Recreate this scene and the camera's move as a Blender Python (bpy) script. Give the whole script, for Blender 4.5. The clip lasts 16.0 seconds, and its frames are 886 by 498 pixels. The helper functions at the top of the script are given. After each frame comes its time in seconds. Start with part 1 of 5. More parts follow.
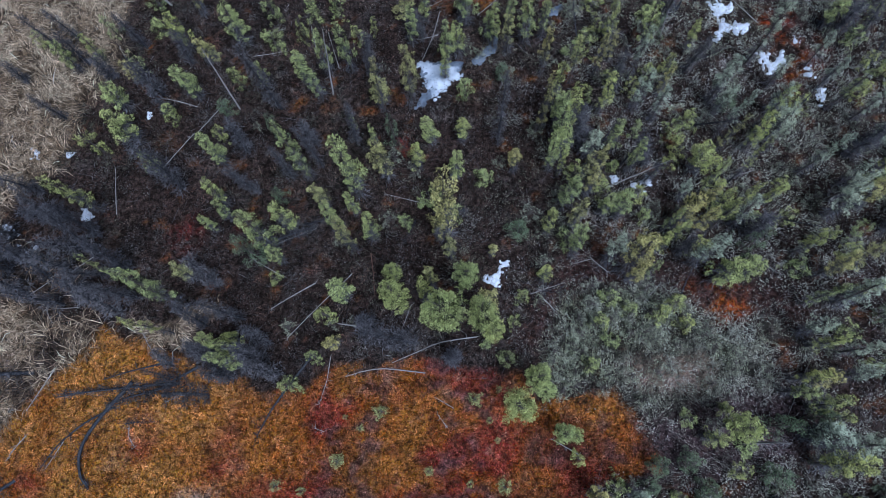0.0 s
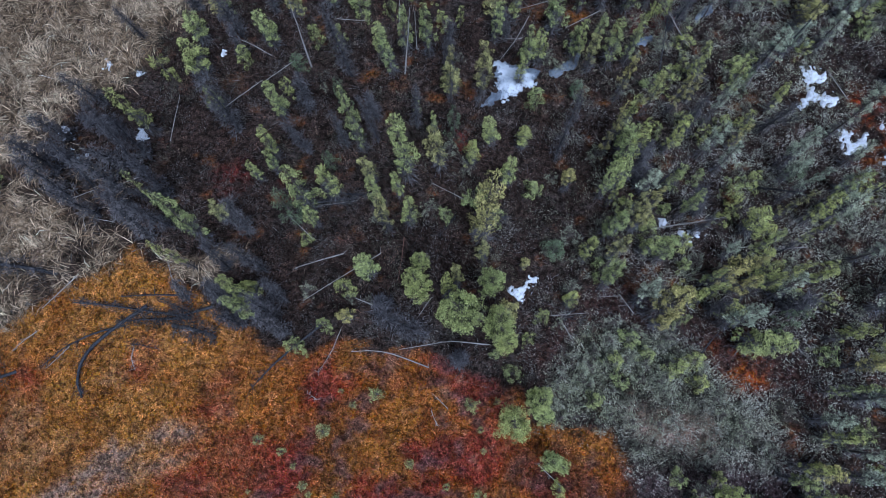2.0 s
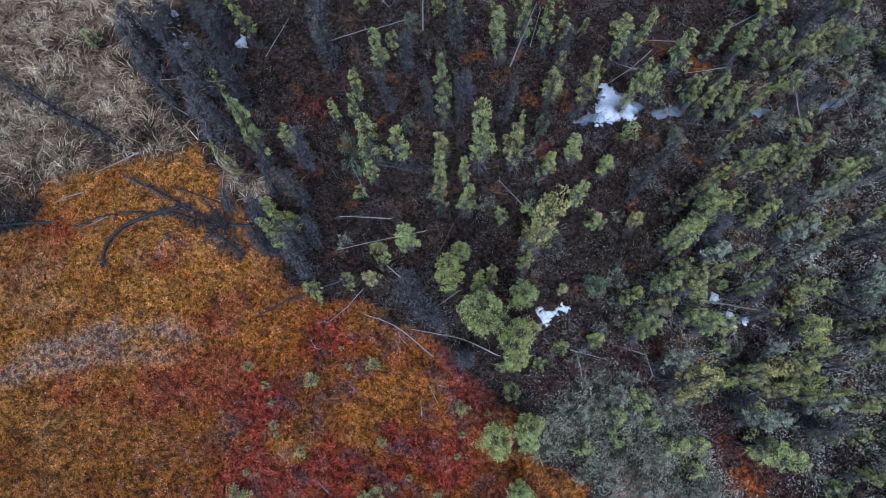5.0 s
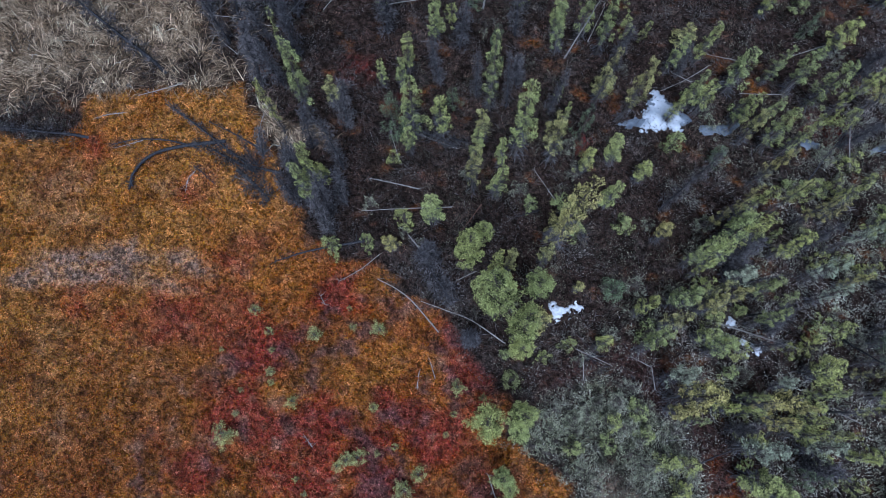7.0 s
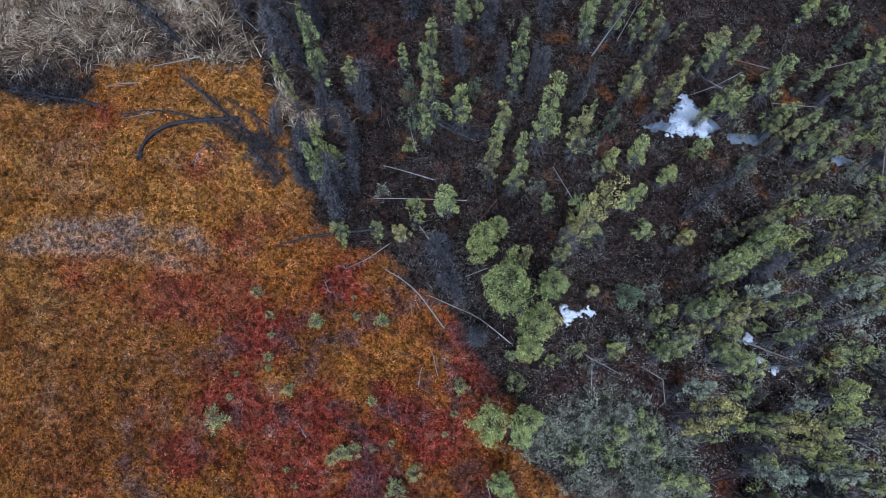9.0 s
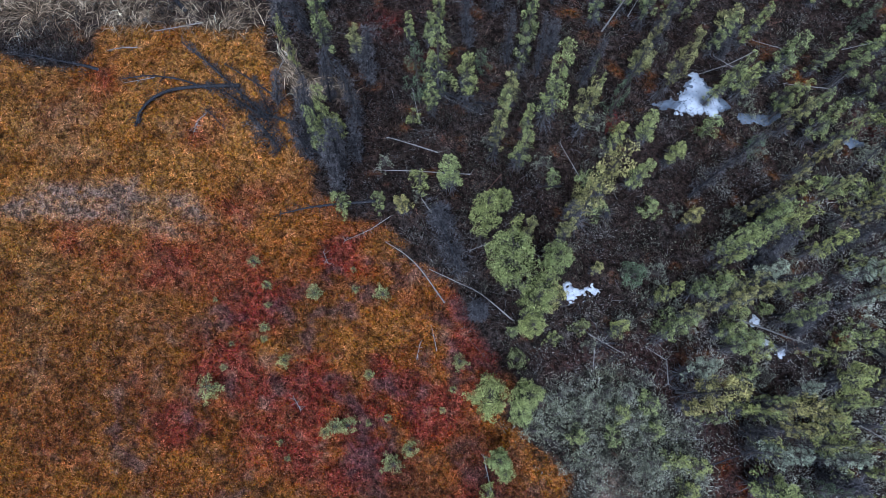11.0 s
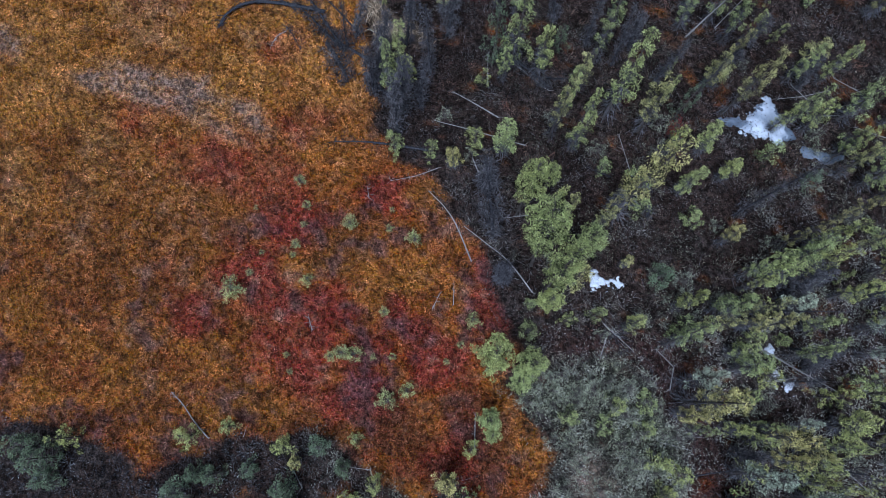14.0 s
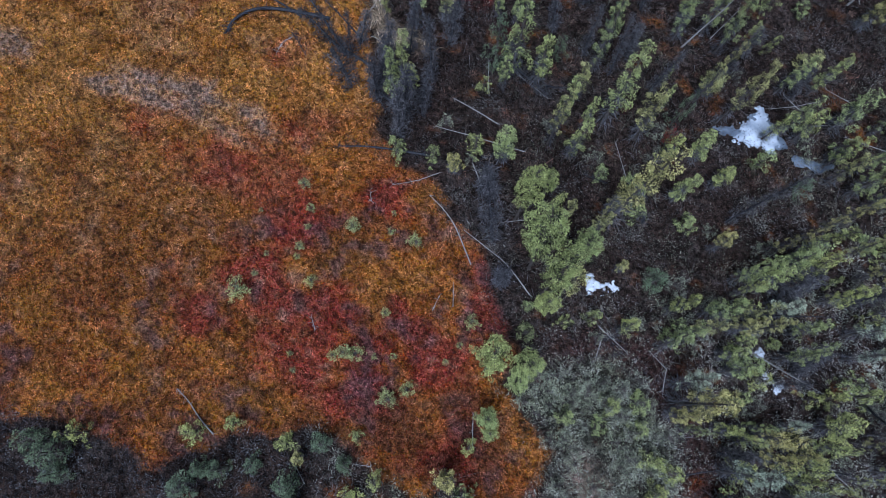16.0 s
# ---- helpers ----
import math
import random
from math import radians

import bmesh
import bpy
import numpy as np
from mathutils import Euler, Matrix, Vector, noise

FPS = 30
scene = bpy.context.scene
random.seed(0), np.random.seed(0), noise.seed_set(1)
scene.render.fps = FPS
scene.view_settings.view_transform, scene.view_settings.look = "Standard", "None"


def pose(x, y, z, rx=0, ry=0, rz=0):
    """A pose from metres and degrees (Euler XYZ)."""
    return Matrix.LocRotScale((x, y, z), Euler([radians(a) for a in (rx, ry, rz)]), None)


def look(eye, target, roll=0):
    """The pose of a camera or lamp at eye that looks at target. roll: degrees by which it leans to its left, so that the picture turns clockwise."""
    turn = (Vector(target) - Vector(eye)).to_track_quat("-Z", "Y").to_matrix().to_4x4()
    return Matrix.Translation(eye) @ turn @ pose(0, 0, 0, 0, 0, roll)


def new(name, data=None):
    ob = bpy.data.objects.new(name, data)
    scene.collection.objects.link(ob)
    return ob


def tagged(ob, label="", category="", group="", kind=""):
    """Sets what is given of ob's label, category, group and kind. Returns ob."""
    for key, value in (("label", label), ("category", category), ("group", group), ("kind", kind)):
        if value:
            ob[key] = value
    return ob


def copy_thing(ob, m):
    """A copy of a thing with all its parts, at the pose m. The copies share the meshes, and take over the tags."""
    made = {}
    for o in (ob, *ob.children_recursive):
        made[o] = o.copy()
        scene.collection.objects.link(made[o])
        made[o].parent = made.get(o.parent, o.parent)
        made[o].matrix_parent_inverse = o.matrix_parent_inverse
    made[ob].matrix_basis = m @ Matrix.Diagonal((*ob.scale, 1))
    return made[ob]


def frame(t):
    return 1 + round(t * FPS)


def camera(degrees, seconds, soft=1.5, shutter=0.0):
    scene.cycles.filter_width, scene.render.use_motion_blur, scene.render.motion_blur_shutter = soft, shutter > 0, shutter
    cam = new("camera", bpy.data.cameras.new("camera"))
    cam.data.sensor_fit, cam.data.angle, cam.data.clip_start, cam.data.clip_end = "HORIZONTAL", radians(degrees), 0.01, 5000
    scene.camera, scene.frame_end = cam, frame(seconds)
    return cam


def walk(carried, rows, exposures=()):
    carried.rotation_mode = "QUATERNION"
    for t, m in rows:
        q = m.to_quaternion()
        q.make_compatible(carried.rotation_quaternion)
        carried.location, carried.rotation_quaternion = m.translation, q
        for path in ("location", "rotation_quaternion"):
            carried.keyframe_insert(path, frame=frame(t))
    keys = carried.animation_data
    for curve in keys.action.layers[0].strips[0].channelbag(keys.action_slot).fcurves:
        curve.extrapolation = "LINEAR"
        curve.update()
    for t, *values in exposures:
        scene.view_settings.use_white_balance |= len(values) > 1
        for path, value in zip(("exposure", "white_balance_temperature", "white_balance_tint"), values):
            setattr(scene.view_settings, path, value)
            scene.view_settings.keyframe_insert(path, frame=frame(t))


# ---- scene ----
cam = camera(67.0, 16.0, soft=0.5)
PATH = [
    (0, (0.719, -1.577, 34.393), (0.609, -1.111, 32.451), -9.8),
    (0.5, (0.737, -1.519, 34.321), (0.595, -1.062, 32.379), -8.7),
    (1, (0.714, -1.498, 34.273), (0.558, -1.047, 32.331), -8.5),
    (1.5, (0.671, -1.41, 34.203), (0.481, -0.972, 32.261), -7.7),
    (2, (0.634, -1.357, 34.193), (0.434, -0.925, 32.25), -7.4),
    (2.5, (0.595, -1.285, 34.151), (0.391, -0.857, 32.208), -7.3),
    (3, (0.618, -1.188, 34.044), (0.382, -0.775, 32.101), -6.7),
    (3.5, (0.662, -1.132, 33.773), (0.387, -0.738, 31.832), -5.9),
    (4, (0.668, -1.078, 33.538), (0.37, -0.701, 31.597), -5.3),
    (4.2, (0.686, -1.107, 33.495), (0.381, -0.731, 31.554), -5.1),
    (6.3, (1.352, -2.07, 33.069), (1.002, -1.73, 31.13), -1.7),
    (6.5, (1.382, -2.12, 33.01), (1.029, -1.79, 31.069), -1.5),
    (7, (1.433, -2.227, 32.862), (1.074, -1.907, 30.921), -1.1),
    (7.5, (1.481, -2.34, 32.788), (1.114, -2.023, 30.847), -0.9),
    (8, (1.447, -2.42, 32.524), (1.076, -2.109, 30.583), -0.3),
    (10.3, (1.726, -2.558, 30.892), (1.333, -2.251, 28.956), -0.1),
    (10.5, (1.804, -2.666, 30.846), (1.416, -2.363, 28.908), 0.2),
    (11, (2.243, -3.176, 30.769), (1.862, -2.869, 28.829), 1.3),
    (11.5, (2.875, -3.793, 30.775), (2.507, -3.484, 28.834), 2.6),
    (12, (3.307, -4.238, 30.759), (2.949, -3.93, 28.815), 3.7),
    (12.5, (3.483, -4.31, 30.759), (3.1, -4.042, 28.815), 4.6),
    (13, (3.561, -4.309, 30.74), (3.163, -4.072, 28.794), 4.8),
    (13.5, (3.561, -4.324, 30.791), (3.162, -4.096, 28.845), 4.9),
    (14, (3.567, -4.346, 30.923), (3.165, -4.123, 28.976), 4.9),
    (14.5, (3.581, -4.367, 31.087), (3.179, -4.145, 29.141), 5.1),
    (15, (3.526, -4.389, 31.267), (3.126, -4.166, 29.32), 5.5),
    (15.5, (3.483, -4.434, 31.513), (3.087, -4.209, 29.566), 6.1),
    (16, (3.52, -4.507, 31.764), (3.123, -4.277, 29.818), 6.5),
]
walk(cam, [(t, look(eye, target, roll)) for t, eye, target, roll in PATH], [(0, -0.12, 4900, 13), (16, -0.12, 4900, 13)])

# ---- sky and light: a bright overcast afternoon, cool and soft ----
world = bpy.data.worlds.new("overcast_sky")
scene.world = world
world.use_nodes = True
wn = world.node_tree
sky = wn.nodes.new("ShaderNodeTexSky")
sky.sky_type = "NISHITA"
sky.sun_disc = False
SUN_UP, SUN_TURN = 68.0, 140.0
sky.sun_elevation, sky.sun_rotation = radians(SUN_UP), radians(SUN_TURN)
sky.dust_density, sky.air_density = 1.5, 1.0
wn.nodes["Background"].inputs["Strength"].default_value = 0.024
wn.links.new(sky.outputs["Color"], wn.nodes["Background"].inputs["Color"])
sun_data = bpy.data.lights.new("sun", "SUN")
sun_data.energy, sun_data.angle, sun_data.color = 4.0, radians(26), (1.0, 0.98, 0.95)
sun = new("sun", sun_data)
a = radians(SUN_TURN)
sun.matrix_world = look((math.sin(a) * 50, math.cos(a) * 50, 50 * math.tan(radians(SUN_UP)) + 0), (0, 0, 0))


# ---- small helpers ----
def value_noise(x, y, size, seed):
    """Smooth lattice noise from 0 to 1 with cells of that size."""
    u, v = np.asarray(x) / size, np.asarray(y) / size
    i, j = np.floor(u).astype(np.int64), np.floor(v).astype(np.int64)
    f, g = u - i, v - j
    f, g = f * f * (3 - 2 * f), g * g * (3 - 2 * g)

    def lattice(a, b):
        h = (a * 374761393 + b * 668265263 + seed * 1442695041) & 0xFFFFFFFF
        h = ((h ^ (h >> 13)) * 1274126177) & 0xFFFFFFFF
        return ((h ^ (h >> 16)) & 0xFFFF) / 65535.0

    top = lattice(i, j) * (1 - f) + lattice(i + 1, j) * f
    low = lattice(i, j + 1) * (1 - f) + lattice(i + 1, j + 1) * f
    return top * (1 - g) + low * g


def fbm(x, y, size, seed, octaves=4):
    total, weight, out = 0.0, 1.0, 0.0
    for k in range(octaves):
        out = out + weight * value_noise(x, y, size / 2 ** k, seed + 17 * k)
        total, weight = total + weight, weight * 0.55
    return out / total


def depth_inside(outline, x, y):
    """Metres inside the outline (negative outside)."""
    x, y = np.asarray(x, float), np.asarray(y, float)
    best, odd = np.full(x.shape, 1e9), np.zeros(x.shape, bool)
    n = len(outline)
    for k in range(n):
        (ax, ay), (bx, by) = outline[k], outline[(k + 1) % n]
        dx, dy = bx - ax, by - ay
        s = np.clip(((x - ax) * dx + (y - ay) * dy) / (dx * dx + dy * dy + 1e-12), 0, 1)
        best = np.minimum(best, np.hypot(x - ax - s * dx, y - ay - s * dy))
        if ay != by:
            odd ^= ((ay > y) != (by > y)) & (x < (bx - ax) * (y - ay) / (by - ay) + ax)
    return np.where(odd, best, -best)


def soft(outline, x, y, edge):
    return np.clip(0.5 + depth_inside(outline, x, y) / edge, 0, 1)


def mix(a, b, w):
    w = np.asarray(w)[..., None]
    return a * (1 - w) + b * w


def rgb(r, g, b):
    return np.array((r, g, b))


def mesh_of(name, verts, faces, tint=None, tone_and_light=None, smooth=False):
    """A mesh from arrays: corners (n, 3), faces (m, 3 or 4), a colour or a number for each corner."""
    me = bpy.data.meshes.new(name)
    verts, faces = np.asarray(verts, np.float32), np.asarray(faces, np.int32)
    m, k = faces.shape
    me.vertices.add(len(verts))
    me.vertices.foreach_set("co", verts.ravel())
    me.loops.add(m * k)
    me.loops.foreach_set("vertex_index", faces.ravel())
    me.polygons.add(m)
    me.polygons.foreach_set("loop_start", np.arange(0, m * k, k, dtype=np.int32))
    me.polygons.foreach_set("use_smooth", np.full(m, smooth))
    if tint is not None:
        at = me.attributes.new("tint", "FLOAT_COLOR", "POINT")
        at.data.foreach_set("color", np.c_[tint, np.ones(len(verts))].astype(np.float32).ravel())
    if tone_and_light is not None:
        at = me.attributes.new("tone_and_light", "FLOAT", "POINT")
        at.data.foreach_set("value", np.asarray(tone_and_light, np.float32))
    me.update(calc_edges=True)
    me.validate()
    return me


def tube(points, radii, sides=6):
    """A tapered tube along the points, as arrays of corners and four-sided faces."""
    p, r = np.asarray(points, float), np.asarray(radii, float)
    d = np.gradient(p, axis=0)
    d /= np.linalg.norm(d, axis=1)[:, None] + 1e-9
    ref = np.where(np.abs(d[:, 2:3]) > 0.8, np.array([[1.0, 0, 0]]), np.array([[0, 0, 1.0]]))
    u = np.cross(d, ref)
    u /= np.linalg.norm(u, axis=1)[:, None]
    v = np.cross(d, u)
    ang = np.arange(sides) * 2 * np.pi / sides
    ring = p[:, None] + r[:, None, None] * (np.cos(ang)[None, :, None] * u[:, None] + np.sin(ang)[None, :, None] * v[:, None])
    n = len(p)
    i, j = np.meshgrid(np.arange(n - 1), np.arange(sides), indexing="ij")
    a, b = i * sides + j, i * sides + (j + 1) % sides
    return ring.reshape(-1, 3), np.stack([a, b, b + sides, a + sides], -1).reshape(-1, 4)


def blades(base, way, length, width, rng, lift=0.0, flat=0.0):
    """Pointed blades: one slim triangle each, from base along way; flat turns their faces up."""
    n = len(base)
    way = way / (np.linalg.norm(way, axis=1)[:, None] + 1e-9)
    side = np.cross(way, rng.normal(size=(n, 3)) + np.array([0, 0, flat]))
    side /= np.linalg.norm(side, axis=1)[:, None] + 1e-9
    w = np.broadcast_to(width, (n,))[:, None] / 2
    tip = base + way * np.broadcast_to(length, (n,))[:, None]
    mid = base + way * np.broadcast_to(length, (n,))[:, None] * 0.35
    tip[:, 2] += lift
    verts = np.stack([mid - side * w, mid + side * w, tip], 1)
    verts[:, 0] = verts[:, 0] * 0.75 + base * 0.25
    return verts.reshape(-1, 3), np.arange(3 * n).reshape(-1, 3)


def part(name, me, material, parent, label=""):
    ob = new(name, me)
    if not me.materials:
        me.materials.append(material)
    ob.parent = parent
    if label:
        tagged(ob, label)
    return ob


# ---- materials ----
def node_material(name, rough=0.9):
    m = bpy.data.materials.new(name)
    m.use_nodes = True
    b = m.node_tree.nodes["Principled BSDF"]
    b.inputs["Roughness"].default_value = rough
    b.inputs["Specular IOR Level"].default_value = 0.06
    return m, m.node_tree, b


def node(tree, kind, **inputs):
    n = tree.nodes.new(kind)
    for key, value in inputs.items():
        n.inputs[key].default_value = value
    return n


def noise_of(tree, scale, detail=4.0):
    co = tree.nodes.new("ShaderNodeTexCoord")
    n = node(tree, "ShaderNodeTexNoise", Scale=scale, Detail=detail)
    tree.links.new(co.outputs["Object"], n.inputs["Vector"])
    return n.outputs["Fac"]


def spread(tree, fac, low, high, frm=0.3, to=0.7):
    r = node(tree, "ShaderNodeMapRange")
    r.inputs["From Min"].default_value, r.inputs["From Max"].default_value = frm, to
    r.inputs["To Min"].default_value, r.inputs["To Max"].default_value = low, high
    tree.links.new(fac, r.inputs["Value"])
    return r.outputs["Result"]


def scaled(tree, colour, fac):
    v = tree.nodes.new("ShaderNodeVectorMath")
    v.operation = "SCALE"
    tree.links.new(colour, v.inputs[0])
    tree.links.new(fac, v.inputs["Scale"])
    return v.outputs["Vector"]


def bumped(tree, bsdf, fac, strength, distance):
    b = node(tree, "ShaderNodeBump", Strength=strength, Distance=distance)
    tree.links.new(fac, b.inputs["Height"])
    tree.links.new(b.outputs["Normal"], bsdf.inputs["Normal"])


def tinted_material(name, grain, coarse, bump=0.0, islands=False, leafy=0.0):
    """Takes the colour that each corner carries, with fine grain and coarse blotches over it."""
    m, tree, b = node_material(name)
    at = tree.nodes.new("ShaderNodeAttribute")
    at.attribute_name = "tint"
    colour = at.outputs["Color"]
    fine = noise_of(tree, grain, 6.0)
    colour = scaled(tree, colour, spread(tree, fine, 0.45, 1.55))
    colour = scaled(tree, colour, spread(tree, noise_of(tree, coarse), 0.75, 1.25))
    if islands:
        geo = tree.nodes.new("ShaderNodeNewGeometry")
        colour = scaled(tree, colour, spread(tree, geo.outputs["Random Per Island"], 0.65, 1.35, 0, 1))
    tree.links.new(colour, b.inputs["Base Color"])
    if bump:
        bumped(tree, b, fine, 0.8, bump)
    if leafy:
        thin_leaf(tree, b, colour, leafy)
    return m


def thin_leaf(tree, b, colour, amount):
    t = tree.nodes.new("ShaderNodeBsdfTranslucent")
    s = node(tree, "ShaderNodeMixShader", Fac=amount)
    tree.links.new(colour, t.inputs["Color"])
    tree.links.new(b.outputs["BSDF"], s.inputs[1])
    tree.links.new(t.outputs["BSDF"], s.inputs[2])
    tree.links.new(s.outputs["Shader"], tree.nodes["Material Output"].inputs["Surface"])


def needle_material(name, inner, outer, wander, leafy=0.2):
    """Foliage: old inner needles to fresh tips, with crown shade and lit tops put into the colour, each tree and each
    spray a little different.
    """
    m, tree, b = node_material(name, 0.7)
    at = tree.nodes.new("ShaderNodeAttribute")
    at.attribute_name = "tone_and_light"
    info = tree.nodes.new("ShaderNodeObjectInfo")
    geo = tree.nodes.new("ShaderNodeNewGeometry")

    def blend(a, c, fac):
        n = tree.nodes.new("ShaderNodeMix")
        n.data_type = "RGBA"
        tree.links.new(fac, n.inputs["Factor"])
        for socket, value in ((n.inputs[6], a), (n.inputs[7], c)):
            if isinstance(value, tuple):
                socket.default_value = (*value, 1)
            else:
                tree.links.new(value, socket)
        return n.outputs[2]

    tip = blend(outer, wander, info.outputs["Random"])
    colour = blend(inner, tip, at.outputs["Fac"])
    colour = scaled(tree, colour, spread(tree, geo.outputs["Random Per Island"], 0.75, 1.35, 0, 1))
    colour = scaled(tree, colour, spread(tree, noise_of(tree, 3.5), 0.5, 1.55))
    tree.links.new(colour, b.inputs["Base Color"])
    thin_leaf(tree, b, colour, leafy)
    return m


def plain_material(name, dark, light, grain, rough=0.85, bump=0.01):
    m, tree, b = node_material(name, rough)
    fac = noise_of(tree, grain, 8.0)
    ramp = tree.nodes.new("ShaderNodeValToRGB")
    ramp.color_ramp.elements[0].color, ramp.color_ramp.elements[1].color = (*dark, 1), (*light, 1)
    ramp.color_ramp.elements[0].position, ramp.color_ramp.elements[1].position = 0.32, 0.68
    tree.links.new(fac, ramp.inputs["Fac"])
    colour = scaled(tree, ramp.outputs["Color"], spread(tree, noise_of(tree, grain * 0.12), 0.75, 1.25))
    tree.links.new(colour, b.inputs["Base Color"])
    bumped(tree, b, fac, 0.6, bump)
    return m


def peat_material():
    """Moss, needles and leaf litter: the plan's colour broken up by flecks, pores and blotches."""
    m, tree, b = node_material("peat_and_moss", 0.95)
    at = tree.nodes.new("ShaderNodeAttribute")
    at.attribute_name = "tint"
    co = tree.nodes.new("ShaderNodeTexCoord")
    flecks = node(tree, "ShaderNodeTexVoronoi", Scale=34.0)
    tree.links.new(co.outputs["Object"], flecks.inputs["Vector"])
    one = tree.nodes.new("ShaderNodeSeparateColor")
    tree.links.new(flecks.outputs["Color"], one.inputs["Color"])
    pores = noise_of(tree, 13.0, 8.0)
    colour = scaled(tree, at.outputs["Color"], spread(tree, one.outputs["Red"], 0.6, 1.45, 0, 1))
    colour = scaled(tree, colour, spread(tree, pores, 0.4, 1.65, 0.36, 0.66))
    # Broad dark blotches stand in for shaded holes in the ground cover.
    colour = scaled(tree, colour, spread(tree, noise_of(tree, 4.5, 2.0), 0.4, 1.5, 0.37, 0.63))
    colour = scaled(tree, colour, spread(tree, noise_of(tree, 0.8), 0.75, 1.25))
    hue = node(tree, "ShaderNodeHueSaturation")
    tree.links.new(spread(tree, one.outputs["Green"], 0.47, 0.53, 0, 1), hue.inputs["Hue"])
    tree.links.new(spread(tree, one.outputs["Blue"], 0.9, 1.25, 0, 1), hue.inputs["Saturation"])
    tree.links.new(colour, hue.inputs["Color"])
    tree.links.new(hue.outputs["Color"], b.inputs["Base Color"])
    bumped(tree, b, pores, 1.0, 0.09)
    return m


GROUND = peat_material()
SEDGE = tinted_material("sedge_blades", 9.0, 0.7, islands=True, leafy=0.15)
SHRUB = tinted_material("heath_leaves", 3.0, 0.6, islands=True, leafy=0.15)
REED = tinted_material("dry_reed", 6.0, 0.6, islands=True, leafy=0.1)
TWIG = tinted_material("weathered_twigs", 10.0, 0.6, islands=True)
# Inner colours carry the shade inside crowns, outer ones the lit tips.
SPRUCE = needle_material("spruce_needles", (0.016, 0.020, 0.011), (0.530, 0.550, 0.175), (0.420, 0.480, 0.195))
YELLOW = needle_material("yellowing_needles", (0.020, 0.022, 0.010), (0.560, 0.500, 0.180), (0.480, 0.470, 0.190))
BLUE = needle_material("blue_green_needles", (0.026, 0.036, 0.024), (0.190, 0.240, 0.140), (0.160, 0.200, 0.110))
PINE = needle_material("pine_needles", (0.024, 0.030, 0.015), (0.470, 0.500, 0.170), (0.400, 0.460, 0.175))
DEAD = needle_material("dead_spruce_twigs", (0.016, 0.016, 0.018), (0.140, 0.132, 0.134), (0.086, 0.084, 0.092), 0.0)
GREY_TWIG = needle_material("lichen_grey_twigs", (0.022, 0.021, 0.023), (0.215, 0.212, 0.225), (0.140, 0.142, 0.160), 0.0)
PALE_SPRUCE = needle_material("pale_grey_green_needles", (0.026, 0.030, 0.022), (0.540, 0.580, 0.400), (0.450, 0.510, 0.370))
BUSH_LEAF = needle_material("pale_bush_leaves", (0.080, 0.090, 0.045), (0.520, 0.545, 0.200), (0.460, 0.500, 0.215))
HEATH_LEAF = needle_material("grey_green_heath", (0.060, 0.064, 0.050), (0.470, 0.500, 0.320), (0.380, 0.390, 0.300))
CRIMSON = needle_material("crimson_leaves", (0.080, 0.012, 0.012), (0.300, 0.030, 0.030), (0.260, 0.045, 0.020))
BARK = plain_material("spruce_bark", (0.05, 0.042, 0.036), (0.17, 0.15, 0.135), 30.0)
PALE_WOOD = plain_material("bleached_wood", (0.20, 0.185, 0.175), (0.46, 0.44, 0.42), 26.0)
DARK_WOOD = plain_material("charred_grey_wood", (0.022, 0.022, 0.026), (0.080, 0.082, 0.092), 22.0)
RUST_WOOD = plain_material("rotten_red_wood", (0.07, 0.04, 0.03), (0.20, 0.12, 0.09), 22.0)
SNOW = plain_material("old_snow", (0.52, 0.56, 0.63), (0.76, 0.80, 0.86), 7.0, 0.6, 0.02)
FROST = plain_material("frosted_ice", (0.24, 0.28, 0.34), (0.66, 0.71, 0.78), 1.4, 0.5, 0.006)
ICE = plain_material("pond_ice", (0.06, 0.075, 0.10), (0.24, 0.28, 0.34), 0.9, 0.3, 0.004)

# ---- the plan of the ground, in metres ----
ZONE_BOG = [(-30.19, -15.7), (-25.21, -9.77), (-22.76, -7.13), (-22.65, -5.92), (-23.75, -5.33), (-22.16, -3.12), (-20.72, -0.79), (-18.43, 1.67), (-16.99, 1.36), (-15.21, 0.42), (-12.66, -0.53), (-10.68, -1.53), (-7.69, -1.13), (-5.41, 0.27), (-6.14, -0.53), (-4.47, 0.08), (-2.82, 0.68), (-1.27, 0.77), (0.94, 0.42), (2.24, 0.77), (3.23, -0.22), (4.27, -0.99), (6.36, -0.28), (7.76, 0.17), (10.23, -3.52), (7.53, -4.17), (6.88, -5.79), (5.88, -6.98), (3.98, -8.62), (2.57, -9.41), (1.61, -11.73), (1.07, -12.6), (0.8, -14.87), (0.86, -16.2), (-0.0, -17.72), (-0.72, -18.27), (-2.41, -19.81), (-3.75, -21.99), (-6.95, -28.71), (-30, -45), (-60, -30)]
ZONE_MUD = [(-18.7, -14.26), (-18.56, -12.11), (-16.62, -9.19), (-15.7, -7.86), (-14.43, -8.02), (-13.56, -6.39), (-11.41, -5.85), (-11.63, -6.51), (-13.77, -7.8), (-14.33, -8.79), (-11.43, -7.18), (-12.12, -8.39), (-14.17, -9.73), (-15.84, -11.51), (-17.6, -13.58)]
ZONE_MUD_B = [(-24.14, -19.85), (-22.64, -16.77), (-20.98, -15.34), (-20.08, -16.03), (-21.16, -17.75), (-22.29, -21.17)]
